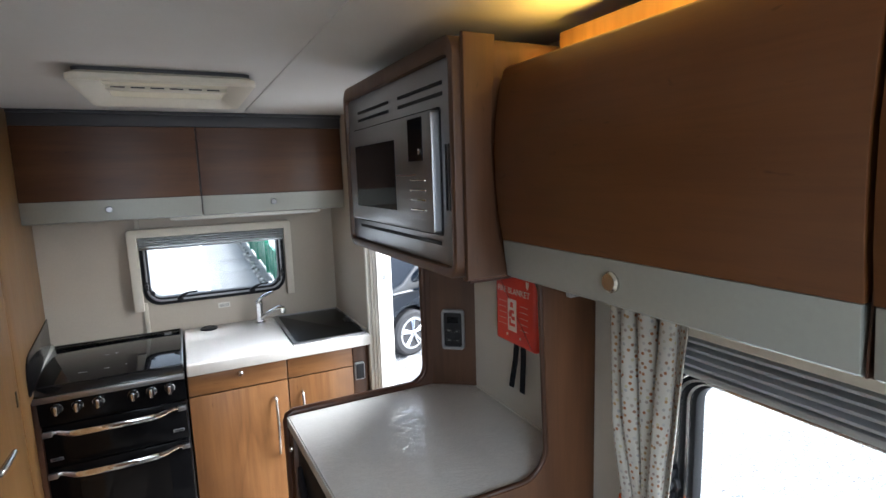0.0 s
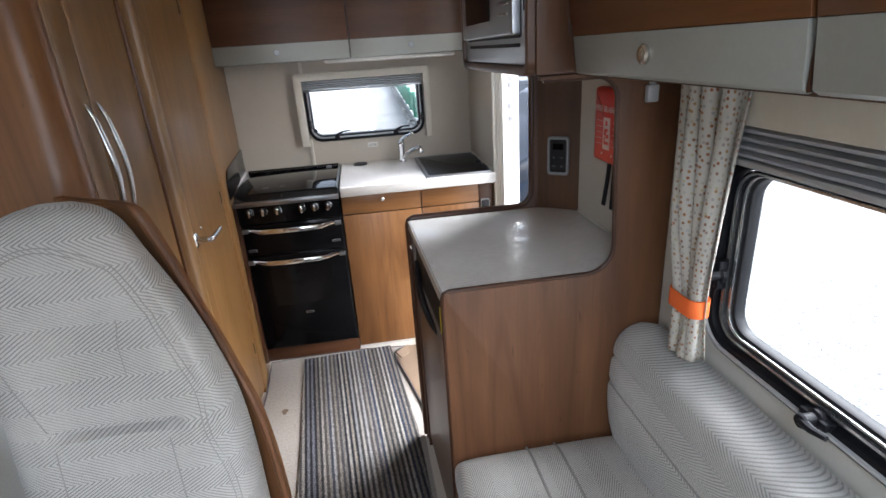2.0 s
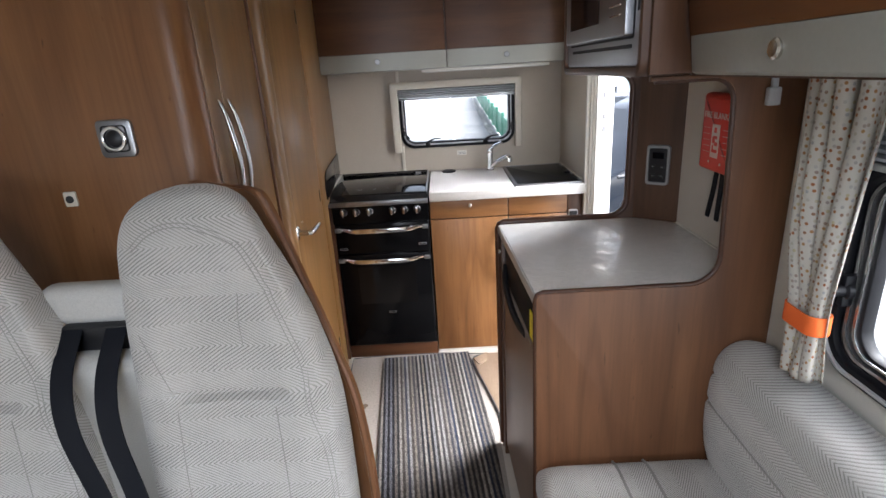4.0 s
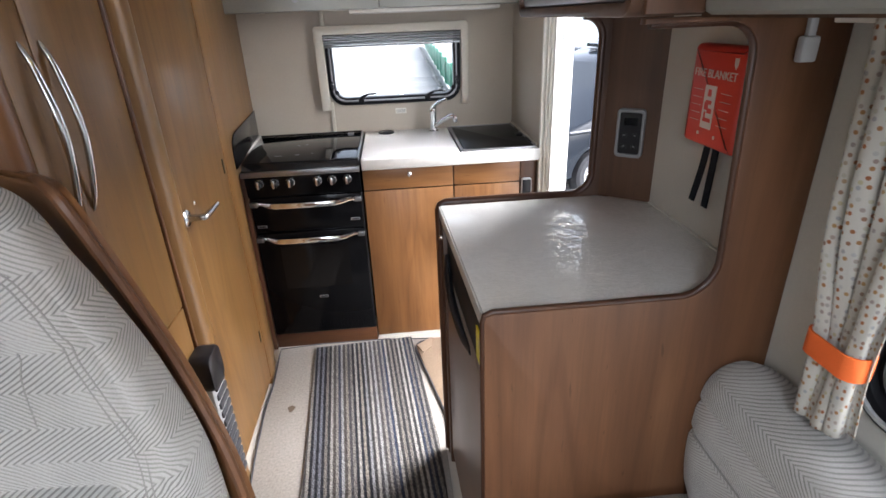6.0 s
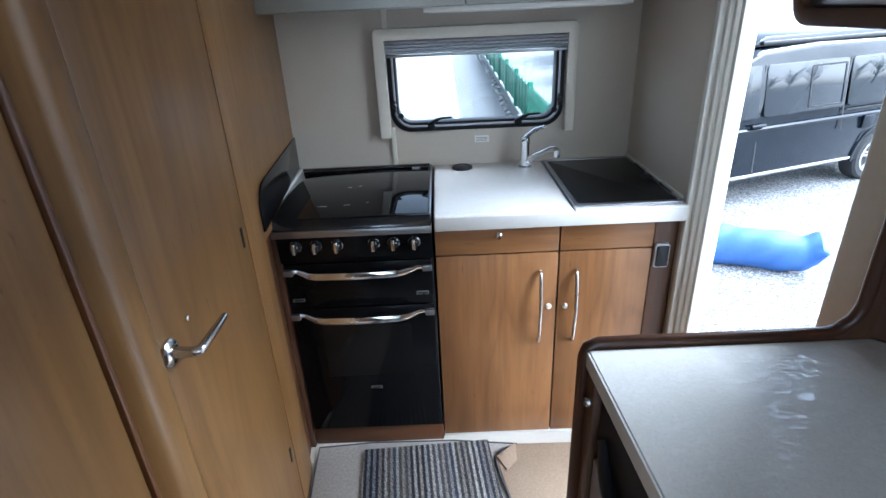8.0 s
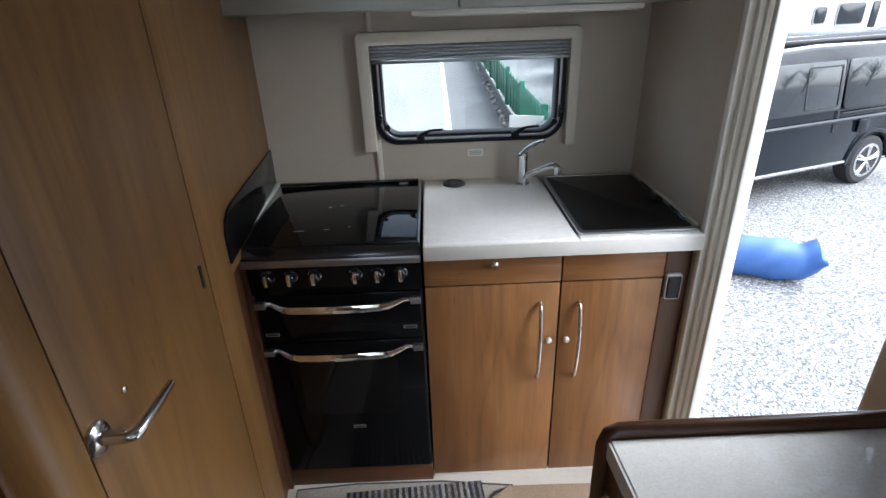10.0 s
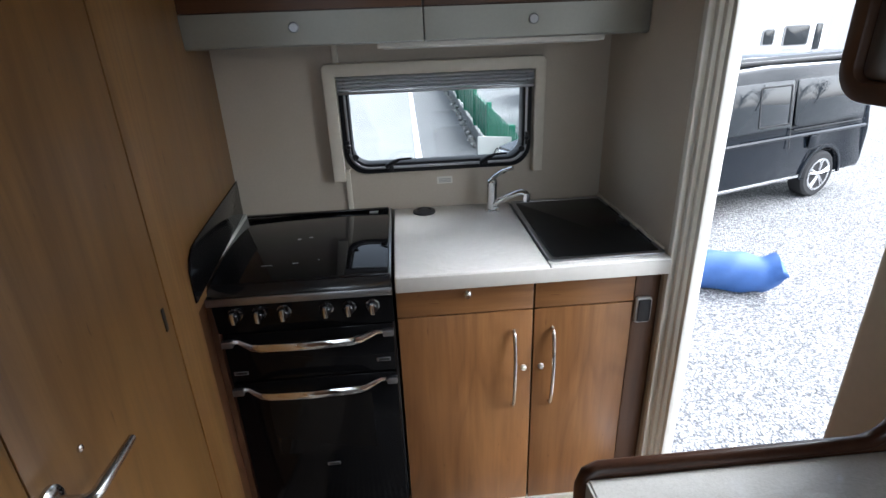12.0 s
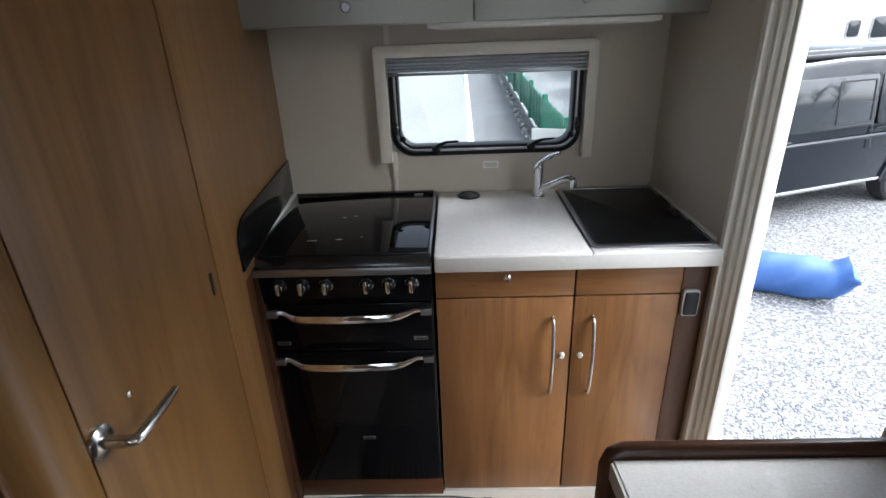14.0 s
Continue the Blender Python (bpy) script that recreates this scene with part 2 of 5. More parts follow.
def rug_material():
    """Looped rug: narrow cream stripes between navy, charcoal and taupe ones."""
    m = mat("striped woven rug", (0.3, 0.28, 0.26), 0.95, 0, 0.1)
    n = Nodes(m)
    sep = n.add("SeparateXYZ")
    n.link(n.add("TexCoord").outputs["Object"], sep.inputs[0])
    x = n.math("ADD", sep.outputs[0], n.math("MULTIPLY", sep.outputs[1], 0.085))
    x = n.math("ADD", x, n.math("MULTIPLY", n.noise(140, 3, 0.75), 0.0115))
    wave = n.math("ADD", n.math("MULTIPLY", n.math("SINE", n.math("MULTIPLY", x, 305.0)), 0.5), 0.5)
    step = n.math("FLOOR", n.math("MULTIPLY", x, 97.1))
    wn2 = n.t.nodes.new("ShaderNodeTexWhiteNoise")
    wn2.noise_dimensions = "1D"
    n.link(step, wn2.inputs["W"])
    dark = n.ramp(wn2.outputs["Value"], [(0.15, (0.03, 0.03, 0.035)), (0.4, (0.045, 0.055, 0.085)), (0.62, (0.09, 0.078, 0.07)), (0.85, (0.045, 0.044, 0.046))])
    lite = n.ramp(wn2.outputs["Value"], [(0.1, (0.33, 0.31, 0.28)), (0.35, (0.16, 0.145, 0.13)), (0.6, (0.27, 0.24, 0.2)), (0.8, (0.15, 0.155, 0.18)), (0.95, (0.35, 0.34, 0.32))])
    band = n.ramp(wave, [(0.4, (0, 0, 0)), (0.66, (1, 1, 1))])
    col = n.mix(band, dark, lite)
    tuft = n.add("TexVoronoi", Scale=190.0)
    n.link(n.coords((1.3, 0.8, 1)), tuft.inputs["Vector"])
    col = n.mix(0.75, col, n.ramp(tuft.outputs["Distance"], [(0.1, (1.45, 1.45, 1.45)), (0.6, (0.45, 0.45, 0.45))]), "MULTIPLY")
    n.link(col, n.b.inputs["Base Color"])
    n.bump(n.math("SUBTRACT", 1.0, tuft.outputs["Distance"]), 0.9, 0.004)
    return m


rug_mat = rug_material()


def curtain_material():
    m = mat("spotted cotton curtain", (0.6, 0.56, 0.48), 0.9, 0, 0.1)
    n = Nodes(m)
    n.b.inputs["Transmission Weight"].default_value = 0.0
    v = n.add("TexVoronoi", Scale=76.0, Randomness=0.7)
    v.voronoi_dimensions = "2D"
    sep, comb = n.add("SeparateXYZ"), n.add("CombineXYZ")
    n.link(n.add("TexCoord").outputs["UV"], sep.inputs[0])
    n.link(sep.outputs[0], comb.inputs[0])
    n.link(sep.outputs[1], comb.inputs[1])
    n.link(comb.outputs[0], v.inputs["Vector"])
    dot = n.ramp(v.outputs["Distance"], [(0.2, (1, 1, 1)), (0.28, (0, 0, 0))])
    hue = n.ramp(v.outputs["Color"], [(0.2, (0.26, 0.1, 0.045)), (0.36, (0.32, 0.2, 0.09)), (0.48, (0.3, 0.3, 0.31)), (0.6, (0.22, 0.11, 0.06)), (0.72, (0.36, 0.35, 0.34)), (0.85, (0.38, 0.34, 0.22))])
    n.link(n.mix(dot, (0.45, 0.425, 0.375), hue), n.b.inputs["Base Color"])
    n.bump(n.noise(500, 2), 0.3, 0.001)
    return m


curtain_mat = curtain_material()


def glass_material(name, tint=(1, 1, 1)):
    m = bpy.data.materials.new(name)
    m.use_nodes = True
    t = m.node_tree
    t.nodes.remove(t.nodes["Principled BSDF"])
    tr, gl, mx = t.nodes.new("ShaderNodeBsdfTransparent"), t.nodes.new("ShaderNodeBsdfGlossy"), t.nodes.new("ShaderNodeMixShader")
    mx.inputs[0].default_value = 0.05
    tr.inputs[0].default_value = (*tint, 1)
    gl.inputs["Roughness"].default_value = 0.03
    t.links.new(tr.outputs[0], mx.inputs[1])
    t.links.new(gl.outputs[0], mx.inputs[2])
    t.links.new(mx.outputs[0], t.nodes["Material Output"].inputs[0])
    return m


pane_glass = glass_material("acrylic window pane", (0.94, 0.96, 0.96))


def pleat_material(name, color, glow):
    """Thin pleated blind cloth that lets daylight through."""
    m = mat(name, color, 0.8)
    n = Nodes(m)
    t = n.add("BsdfTranslucent")
    t.inputs["Color"].default_value = (*color, 1)
    mx = n.add("MixShader", Fac=glow)
    n.link(n.b.outputs[0], mx.inputs[1])
    n.link(t.outputs[0], mx.inputs[2])
    n.link(mx.outputs[0], n.t.nodes["Material Output"].inputs[0])
    return m


blind_mat = pleat_material("grey pleated blind", (0.62, 0.63, 0.65), 0.4)
roof_blind_mat = pleat_material("cream pleated roof blind", (0.72, 0.67, 0.55), 0.1)


def ground_material(name, lo, mid, hi, scale, relief):
    m = mat(name, mid, 0.95, 0, 0.2)
    n = Nodes(m)
    v = n.add("TexVoronoi", Scale=scale)
    n.link(n.coords(), v.inputs["Vector"])
    a = n.noise(0.7, 4)
    sep = n.add("SeparateColor")
    n.link(v.outputs["Color"], sep.inputs[0])
    col = n.ramp(sep.outputs[0], [(0.1, lo), (0.5, mid), (0.9, hi)])
    edge = n.ramp(v.outputs["Distance"], [(0.25, (1, 1, 1)), (0.75, (0.3, 0.3, 0.32))])
    col = n.mix(0.8, col, edge, "MULTIPLY")
    n.link(n.mix(1.0, col, n.ramp(a, [(0.3, (0.86, 0.86, 0.86)), (0.7, (1, 1, 1))]), "MULTIPLY"), n.b.inputs["Base Color"])
    n.bump(n.math("SUBTRACT", 1.0, v.outputs["Distance"]), relief, 0.03)
    return m


gravel_mat = ground_material("pale grey gravel", (0.24, 0.24, 0.25), (0.42, 0.42, 0.415), (0.58, 0.575, 0.56), 52.0, 0.7)
asphalt_mat = ground_material("weathered asphalt", (0.33, 0.33, 0.33), (0.38, 0.38, 0.375), (0.44, 0.44, 0.43), 90.0, 0.2)
path_mat = ground_material("dark asphalt path", (0.2, 0.2, 0.2), (0.235, 0.235, 0.235), (0.27, 0.27, 0.265), 90.0, 0.2)
line_mat = plain("white road paint", (0.75, 0.75, 0.73), 0.7)
fence_green = plain("green painted steel", (0.01, 0.15, 0.085), 0.4)
rubble_mat = ground_material("rubble stone", (0.2, 0.2, 0.19), (0.34, 0.33, 0.3), (0.5, 0.48, 0.45), 9.0, 1.0)
van_paint = mat("dark slate car paint", (0.008, 0.011, 0.016), 0.1, 0.0, 0.28, 0.06)
car_white = mat("white car paint", (0.7, 0.7, 0.7), 0.3, 0, 0.5, 0.3)
car_silver = mat("silver-grey car paint", (0.12, 0.125, 0.13), 0.25, 0.3, 0.5, 0.3)
car_glass = mat("tinted car glass", (0.02, 0.024, 0.028), 0.03, 0.0, 0.45)
tyre_mat = plain("tyre rubber", (0.025, 0.025, 0.027), 0.8)
alloy = mat("light alloy", (0.62, 0.62, 0.63), 0.25, 0.9)
lamp_red = mat("red lamp lens", (0.4, 0.02, 0.02), 0.2)
bark = plain("bare branches", (0.09, 0.075, 0.06), 0.9)


# ---- mesh helpers ----
def box(x0, x1, y0, y1, z0, z1, bev=0.0, seg=2):
    bm = bmesh.new()
    bmesh.ops.create_cube(bm, size=1)
    for v in bm.verts:
        v.co = Vector((x0 + (v.co.x + 0.5) * (x1 - x0), y0 + (v.co.y + 0.5) * (y1 - y0), z0 + (v.co.z + 0.5) * (z1 - z0)))
    if bev:
        bmesh.ops.bevel(bm, geom=bm.edges[:], offset=bev, segments=seg, profile=0.5, affect="EDGES")
    return bm


def place3(axis, u, v, a):
    return {"x": (a, u, v), "y": (u, a, v), "z": (u, v, a)}[axis]


def prism(pts, axis, a0, a1, bev=0.0, seg=2):
    """A polygon of two coordinates drawn out along the third axis."""
    bm = bmesh.new()
    lo = [bm.verts.new(place3(axis, u, v, a0)) for u, v in pts]
    hi = [bm.verts.new(place3(axis, u, v, a1)) for u, v in pts]
    caps = [bm.faces.new(lo), bm.faces.new(hi)]
    for i in range(len(pts)):
        j = (i + 1) % len(pts)
        bm.faces.new((lo[i], lo[j], hi[j], hi[i]))
    bmesh.ops.recalc_face_normals(bm, faces=bm.faces)
    if bev:
        rim = list({e for f in caps for e in f.edges})
        bmesh.ops.bevel(bm, geom=rim, offset=bev, segments=seg, profile=0.5, affect="EDGES")
    return bm


def ring(outer, inner, axis, a0, a1, bev=0.0):
    """A flat frame between two outlines of equally many points."""
    bm = bmesh.new()
    rows = [[bm.verts.new(place3(axis, u, v, a)) for u, v in pts] for a in (a0, a1) for pts in (outer, inner)]
    o0, i0, o1, i1 = rows
    for k in range(len(outer)):
        j = (k + 1) % len(outer)
        for a, b in ((o0, i0), (o0, o1), (o1, i1), (i0, i1)):
            bm.faces.new((a[k], a[j], b[j], b[k]))
    bmesh.ops.recalc_face_normals(bm, faces=bm.faces)
    if bev:
        sharp = [e for e in bm.edges if e.calc_face_angle(0) > 1.2]
        bmesh.ops.bevel(bm, geom=sharp, offset=bev, segments=2, profile=0.5, affect="EDGES")
    return bm


def rrect(u0, u1, v0, v1, r, n=6):
    """Outline of a rectangle with rounded corners; r: one radius, or four (from low-low, counter-clockwise)."""
    r = r if isinstance(r, tuple) else (r,) * 4
    out = []
    for (cu, cv, a), k in zip(((u0, v0, 180), (u1, v0, 270), (u1, v1, 0), (u0, v1, 90)), r):
        su, sv = (1 if cu == u0 else -1), (1 if cv == v0 else -1)
        for i in range(n + 1):
            t = radians(a + 90 * i / n)
            out.append((cu + su * k + k * math.cos(t), cv + sv * k + k * math.sin(t)))
    return out


def arc(cu, cv, r, a0, a1, n=8):
    return [(cu + r * math.cos(radians(a0 + (a1 - a0) * i / n)), cv + r * math.sin(radians(a0 + (a1 - a0) * i / n))) for i in range(n + 1)]


def tube(path, r, n=10, closed=False, squash=1.0):
    path = [Vector(p) for p in path]
    bm, rings = bmesh.new(), []
    up = Vector((0, 0, 1))
    count = len(path)
    for i, p in enumerate(path):
        a = path[i - 1] if i or closed else p
        b = path[(i + 1) % count] if i < count - 1 or closed else p
        d = (b - a).normalized()
        if i and not closed:
            side = side - d * side.dot(d)
        else:
            side = d.cross(up)
        if side.length < 1e-3:
            side = d.cross(Vector((1, 0, 0)))
        side.normalize()
        top = side.cross(d)
        rr = r[i] if isinstance(r, (list, tuple)) else r
        rings.append([bm.verts.new(p + side * rr * math.cos(k) + top * rr * squash * math.sin(k)) for k in (2 * math.pi * j / n for j in range(n))])
    for i in range(count if closed else count - 1):
        q, w = rings[i], rings[(i + 1) % count]
        for j in range(n):
            bm.faces.new((q[j], q[(j + 1) % n], w[(j + 1) % n], w[j]))
    if not closed:
        bm.faces.new(rings[0])
        bm.faces.new(rings[-1])
    bmesh.ops.recalc_face_normals(bm, faces=bm.faces)
    return bm


def spline(pts, n=6):
    """A smooth line through points."""
    p = [Vector(q) for q in pts]
    p = [2 * p[0] - p[1], *p, 2 * p[-1] - p[-2]]
    out = []
    for a, b, c, d in zip(p, p[1:], p[2:], p[3:]):
        for i in range(n):
            t = i / n
            out.append(0.5 * (2 * b + (c - a) * t + (2 * a - 5 * b + 4 * c - d) * t * t + (3 * b - a - 3 * c + d) * t**3))
    return [*out, p[-2]]


def lathe(profile, axis, at, n=24):
    """Turned shape: (radius, height) pairs round an axis through at."""
    bm, rings = bmesh.new(), []
    x, y, z = at
    for r, h in profile:
        row = []
        for j in range(n):
            c, s = max(r, 1e-4) * math.cos(2 * math.pi * j / n), max(r, 1e-4) * math.sin(2 * math.pi * j / n)
            row.append(bm.verts.new({"x": (x + h, y + c, z + s), "y": (x + c, y + h, z + s), "z": (x + c, y + s, z + h)}[axis]))
        rings.append(row)
    for a, b in zip(rings, rings[1:]):
        for j in range(n):
            bm.faces.new((a[j], a[(j + 1) % n], b[(j + 1) % n], b[j]))
    bm.faces.new(rings[0])
    bm.faces.new(rings[-1])
    bmesh.ops.recalc_face_normals(bm, faces=bm.faces)
    return bm


def skin(rows, close_u=True, caps=True):
    """A surface over rows of points; close_u joins each row's ends."""
    bm = bmesh.new()
    vs = [[bm.verts.new(p) for p in row] for row in rows]
    m = len(vs[0])
    for a, b in zip(vs, vs[1:]):
        for j in range(m if close_u else m - 1):
            k = (j + 1) % m
            bm.faces.new((a[j], a[k], b[k], b[j]))
    if caps and close_u:
        bm.faces.new(vs[0])
        bm.faces.new(vs[-1])
    bmesh.ops.recalc_face_normals(bm, faces=bm.faces)
    return bm


def join(*bms):
    out = bmesh.new()
    for b in bms:
        me = bpy.data.meshes.new("piece")
        b.to_mesh(me)
        out.from_mesh(me)
        b.free()
        bpy.data.meshes.remove(me)
    return out


def moved(bm, m):
    bmesh.ops.transform(bm, matrix=m, verts=bm.verts)
    return bm


def mesh_object(name, bm, material, base=(0, 0, 0), parent=None):
    bmesh.ops.translate(bm, vec=-Vector(base), verts=bm.verts)
    me = bpy.data.meshes.new(name)
    bm.to_mesh(me)
    bm.free()
    me.materials.append(material)
    me.polygons.foreach_set("use_smooth", [True] * len(me.polygons))
    me.set_sharp_from_angle(angle=radians(38))
    ob = new(name, me)
    if parent:
        ob.parent = parent
    return ob


BASE = {}


def thing(name, at, label, category, group="", kind=""):
    """An Empty at the base of a thing, to carry its parts."""
    ob = new(name)
    ob.empty_display_size = 0.05
    ob.location = at
    BASE[ob] = Vector(at)
    return tagged(ob, label, category, group, kind)


def part(name, bm, material, parent, label=""):
    ob = mesh_object(name, bm, material, BASE[parent], parent)
    BASE[ob] = BASE[parent]
    return tagged(ob, label)


def solid(name, bm, material, at, label, category, group="", kind=""):
    """A thing that is one mesh."""
    ob = mesh_object(name, bm, material, at)
    ob.location = at
    BASE[ob] = Vector(at)
    return tagged(ob, label, category, group, kind)


def structure(name, bm, material, label, category):
    ob = mesh_object(name, bm, material)
    BASE[ob] = Vector((0, 0, 0))
    return tagged(ob, label, category, kind="structure")


def lettering(name, text, size, material, parent, m, bold=0.0):
    """Built-in font, turned into a mesh part."""
    cu = bpy.data.curves.new(name, "FONT")
    cu.body, cu.size, cu.align_x, cu.align_y, cu.extrude, cu.offset = text, size, "CENTER", "CENTER", 0.0004, bold
    tmp = new(name, cu)
    me = bpy.data.meshes.new_from_object(tmp.evaluated_get(bpy.context.evaluated_depsgraph_get()))
    bpy.data.objects.remove(tmp)
    bm = bmesh.new()
    bm.from_mesh(me)
    bpy.data.meshes.remove(me)
    return part(name, moved(bm, m), material, parent)


def wash_x(y):
    """Face of the wardrobe and washroom wall, which slants beside the cooker."""
    return 0.7 - 0.095 * max(0.0, y - 3.04)


def on_wash(bm):
    """Lays a shape whose x counts from the washroom wall against that wall."""
    for v in bm.verts:
        v.co.x += wash_x(v.co.y)
    return bm

# ---- large structure ----
CEIL = 1.94
structure("floor", box(-0.1, 2.08, -1.6, 3.91, -0.06, 0.0), floor_mat, "pale vinyl floor of the motorhome", "floor")
structure("ceiling", join(box(-0.15, 2.12, -1.6, 2.7, CEIL, CEIL + 0.04), box(-0.15, 2.12, 3.1, 3.95, CEIL, CEIL + 0.04),
                          box(-0.15, 1.05, 2.7, 3.1, CEIL, CEIL + 0.04), box(1.38, 2.12, 2.7, 3.1, CEIL, CEIL + 0.04)),
          ceiling_mat, "off-white lined motorhome ceiling", "ceiling")
structure("trim_ceiling_seam", box(1.5, 1.506, 1.9, 3.5, CEIL - 0.003, CEIL + 0.001), ceiling_mat, "thin joint strip along the ceiling", "trim")
# lounge side wall with its long window
structure("wall_east_lounge", join(box(2.03, 2.058, -1.6, 0.71, 0, CEIL), box(2.03, 2.058, 1.685, 2.6, 0, CEIL),
                                   box(2.03, 2.058, 0.71, 1.685, 0, 0.893), box(2.03, 2.058, 0.71, 1.685, 1.275, CEIL)),
          lounge_cream, "pale cream lined side wall beside the bench", "wall")
# kitchen side wall with the entrance
structure("wall_east_kitchen", join(prism([(1.945, 3.312), (2.08, 3.372), (2.08, 3.91), (1.945, 3.91)], "z", -0.06, CEIL), box(1.945, 2.08, 2.6, 3.31, 1.86, CEIL), box(1.945, 2.08, 2.6, 2.615, -0.06, 1.86)),
          cream, "cream vinyl wall beside the entrance", "wall")
structure("wall_north", join(box(-0.1, 1.035, 3.86, 3.91, 0, CEIL), box(1.655, 1.945, 3.86, 3.91, 0, CEIL),
                             box(1.035, 1.655, 3.86, 3.91, 0, 1.075), box(1.035, 1.655, 3.86, 3.91, 1.39, CEIL)),
          cream, "cream vinyl rear wall above the worktop", "wall")
structure("wall_west", box(-0.15, -0.1, -1.6, 3.91, 0, CEIL), lounge_cream, "plain cream side wall", "wall")
structure("wall_south", join(box(-0.1, 2.03, -1.65, -1.6, 0, 0.85), box(-0.1, 2.03, -1.65, -1.6, 1.45, CEIL)), lounge_cream, "plain front wall below the windscreen", "wall")
structure("overcab_floor", box(-0.1, 2.03, -1.6, -0.1, 1.6, 1.64), lounge_cream, "plain underside of the overcab bed", "ceiling")
structure("wall_washroom", prism([(wash_x(y) - d, y) for y, d in ((2.05, 0.01), (3.04, 0.01), (3.86, 0.01), (3.86, 0.06), (3.04, 0.06), (2.05, 0.06))], "z", 0, CEIL),
          wood_dark, "dark core wall behind the wardrobe and washroom doors", "wall")
structure("bulkhead", prism([(-0.1, 2.0), (0.645, 2.0), *arc(0.65, 2.055, 0.055, -88, 0, 8), (0.7, 2.07), (0.65, 2.07), (-0.1, 2.05)], "z", 0, CEIL, 0.002),
          wood_v, "cherry laminate bulkhead panel behind the travel seats", "wall")

# ---- wardrobe, post and washroom door ----
wardrobe = thing("wardrobe", (0.69, 2.25, 0), "tall cherry laminate wardrobe with bowed chrome handles", "wardrobe")
for y0, y1, hy in ((2.06, 2.15, 2.12), (2.153, 2.434, 2.18)):
    d = part("door", on_wash(box(-0.01, 0.006, y0, y1, 0.75, 1.935, 0.003)), wood_w, wardrobe)
    pts = [(0.006, hy, 1.122), (0.021, hy, 1.175), (0.034, hy, 1.285), (0.021, hy, 1.395), (0.006, hy, 1.445)]
    part("handle", on_wash(tube(spline(pts, 8), [0.0035 + 0.0045 * math.sin(math.pi * i / 32) ** 0.6 if 0 < i < 32 else 0.0018 for i in range(33)], 12, squash=0.8)), bow_chrome, d, "bowed chrome bar handle")
    part("lower_door", on_wash(box(-0.01, 0.006, y0, y1, 0.05, 0.744, 0.003)), wood_w, wardrobe)
part("plinth", on_wash(box(-0.01, -0.002, 2.06, 2.434, 0, 0.048)), wood_dark, wardrobe)

structure("trim_door_post", on_wash(prism([(-0.01, 2.448), (0.004, 2.448), (0.009, 2.455), (0.02, 2.466), (0.027, 2.482), (0.03, 2.502), (0.028, 2.524), (0.022, 2.545), (0.012, 2.56), (0.004, 2.566), (-0.01, 2.566)], "z", 0, CEIL)),
          wood_w, "rounded cherry door post", "trim")
structure("trim_post_edge", on_wash(box(-0.01, 0.0125, 2.436, 2.4475, 0, CEIL, 0.003)), wood_y, "dark edging beside the door post", "trim")

door = structure("door_1", on_wash(box(-0.01, 0.006, 2.57, 3.036, 0.03, 1.935, 0.003)), wood_w, "closed cherry laminate washroom door", "door")
ly, lz = 2.589, 0.951
lever = part("door_handle", on_wash(join(lathe([(0.0, 0.0), (0.026, 0.0), (0.026, 0.006), (0.022, 0.01), (0.011, 0.012), (0.0095, 0.045)], "x", (0.006, ly, lz)),
                                         tube([(0.04, ly, lz), (0.052, ly, lz), (0.0595, ly + 0.004, lz), (0.0625, ly + 0.012, lz), (0.0635, ly + 0.07, lz + 0.001), (0.0635, ly + 0.118, lz + 0.002)], [0.0095, 0.0095, 0.0098, 0.0092, 0.008, 0.0062], 14))),
             bow_chrome, door, "chrome lever handle on a round rose")
part("lock_button", on_wash(lathe([(0.006, 0.0), (0.006, 0.003), (0.003, 0.005)], "x", (0.006, 2.674, 0.969), 12)), satin, door)
for hz in (0.248, 0.972, 1.692):
    part("hinge", on_wash(box(0.004, 0.0085, 3.0, 3.011, hz - 0.004, hz + 0.048, 0.001)), black_plastic, door, "small black hinge slot")
panel_w = structure("wall_washroom_panel", on_wash(prism([(3.041, 0.0), (3.2, 0.0), (3.2, 0.9), (3.858, 0.9), (3.858, 1.935), (3.041, 1.935)], "x", -0.01, 0.006, 0.002)), wood_w, "cherry laminate panel beside the cooker", "wall")

# slim convector beside the wardrobe
heater = thing("wall_heater", (0.73, 2.41, 0.1), "black and grey blown-air heater grille on the wardrobe side", "heater")
part("casing", on_wash(prism(rrect(2.365, 2.468, 0.1, 0.56, 0.03), "x", 0.006, 0.055, 0.01)), grey_plastic, heater)
part("top_cap", on_wash(prism(rrect(2.352, 2.455, 0.5, 0.617, 0.028), "x", 0.0065, 0.07, 0.012)), black_plastic, heater, "glossy black cap")
for i in range(14):
    z = 0.13 + i * 0.0325
    part("slat", on_wash(box(0.05, 0.062, 2.38, 2.455, z, z + 0.02, 0.003)), charcoal, heater)

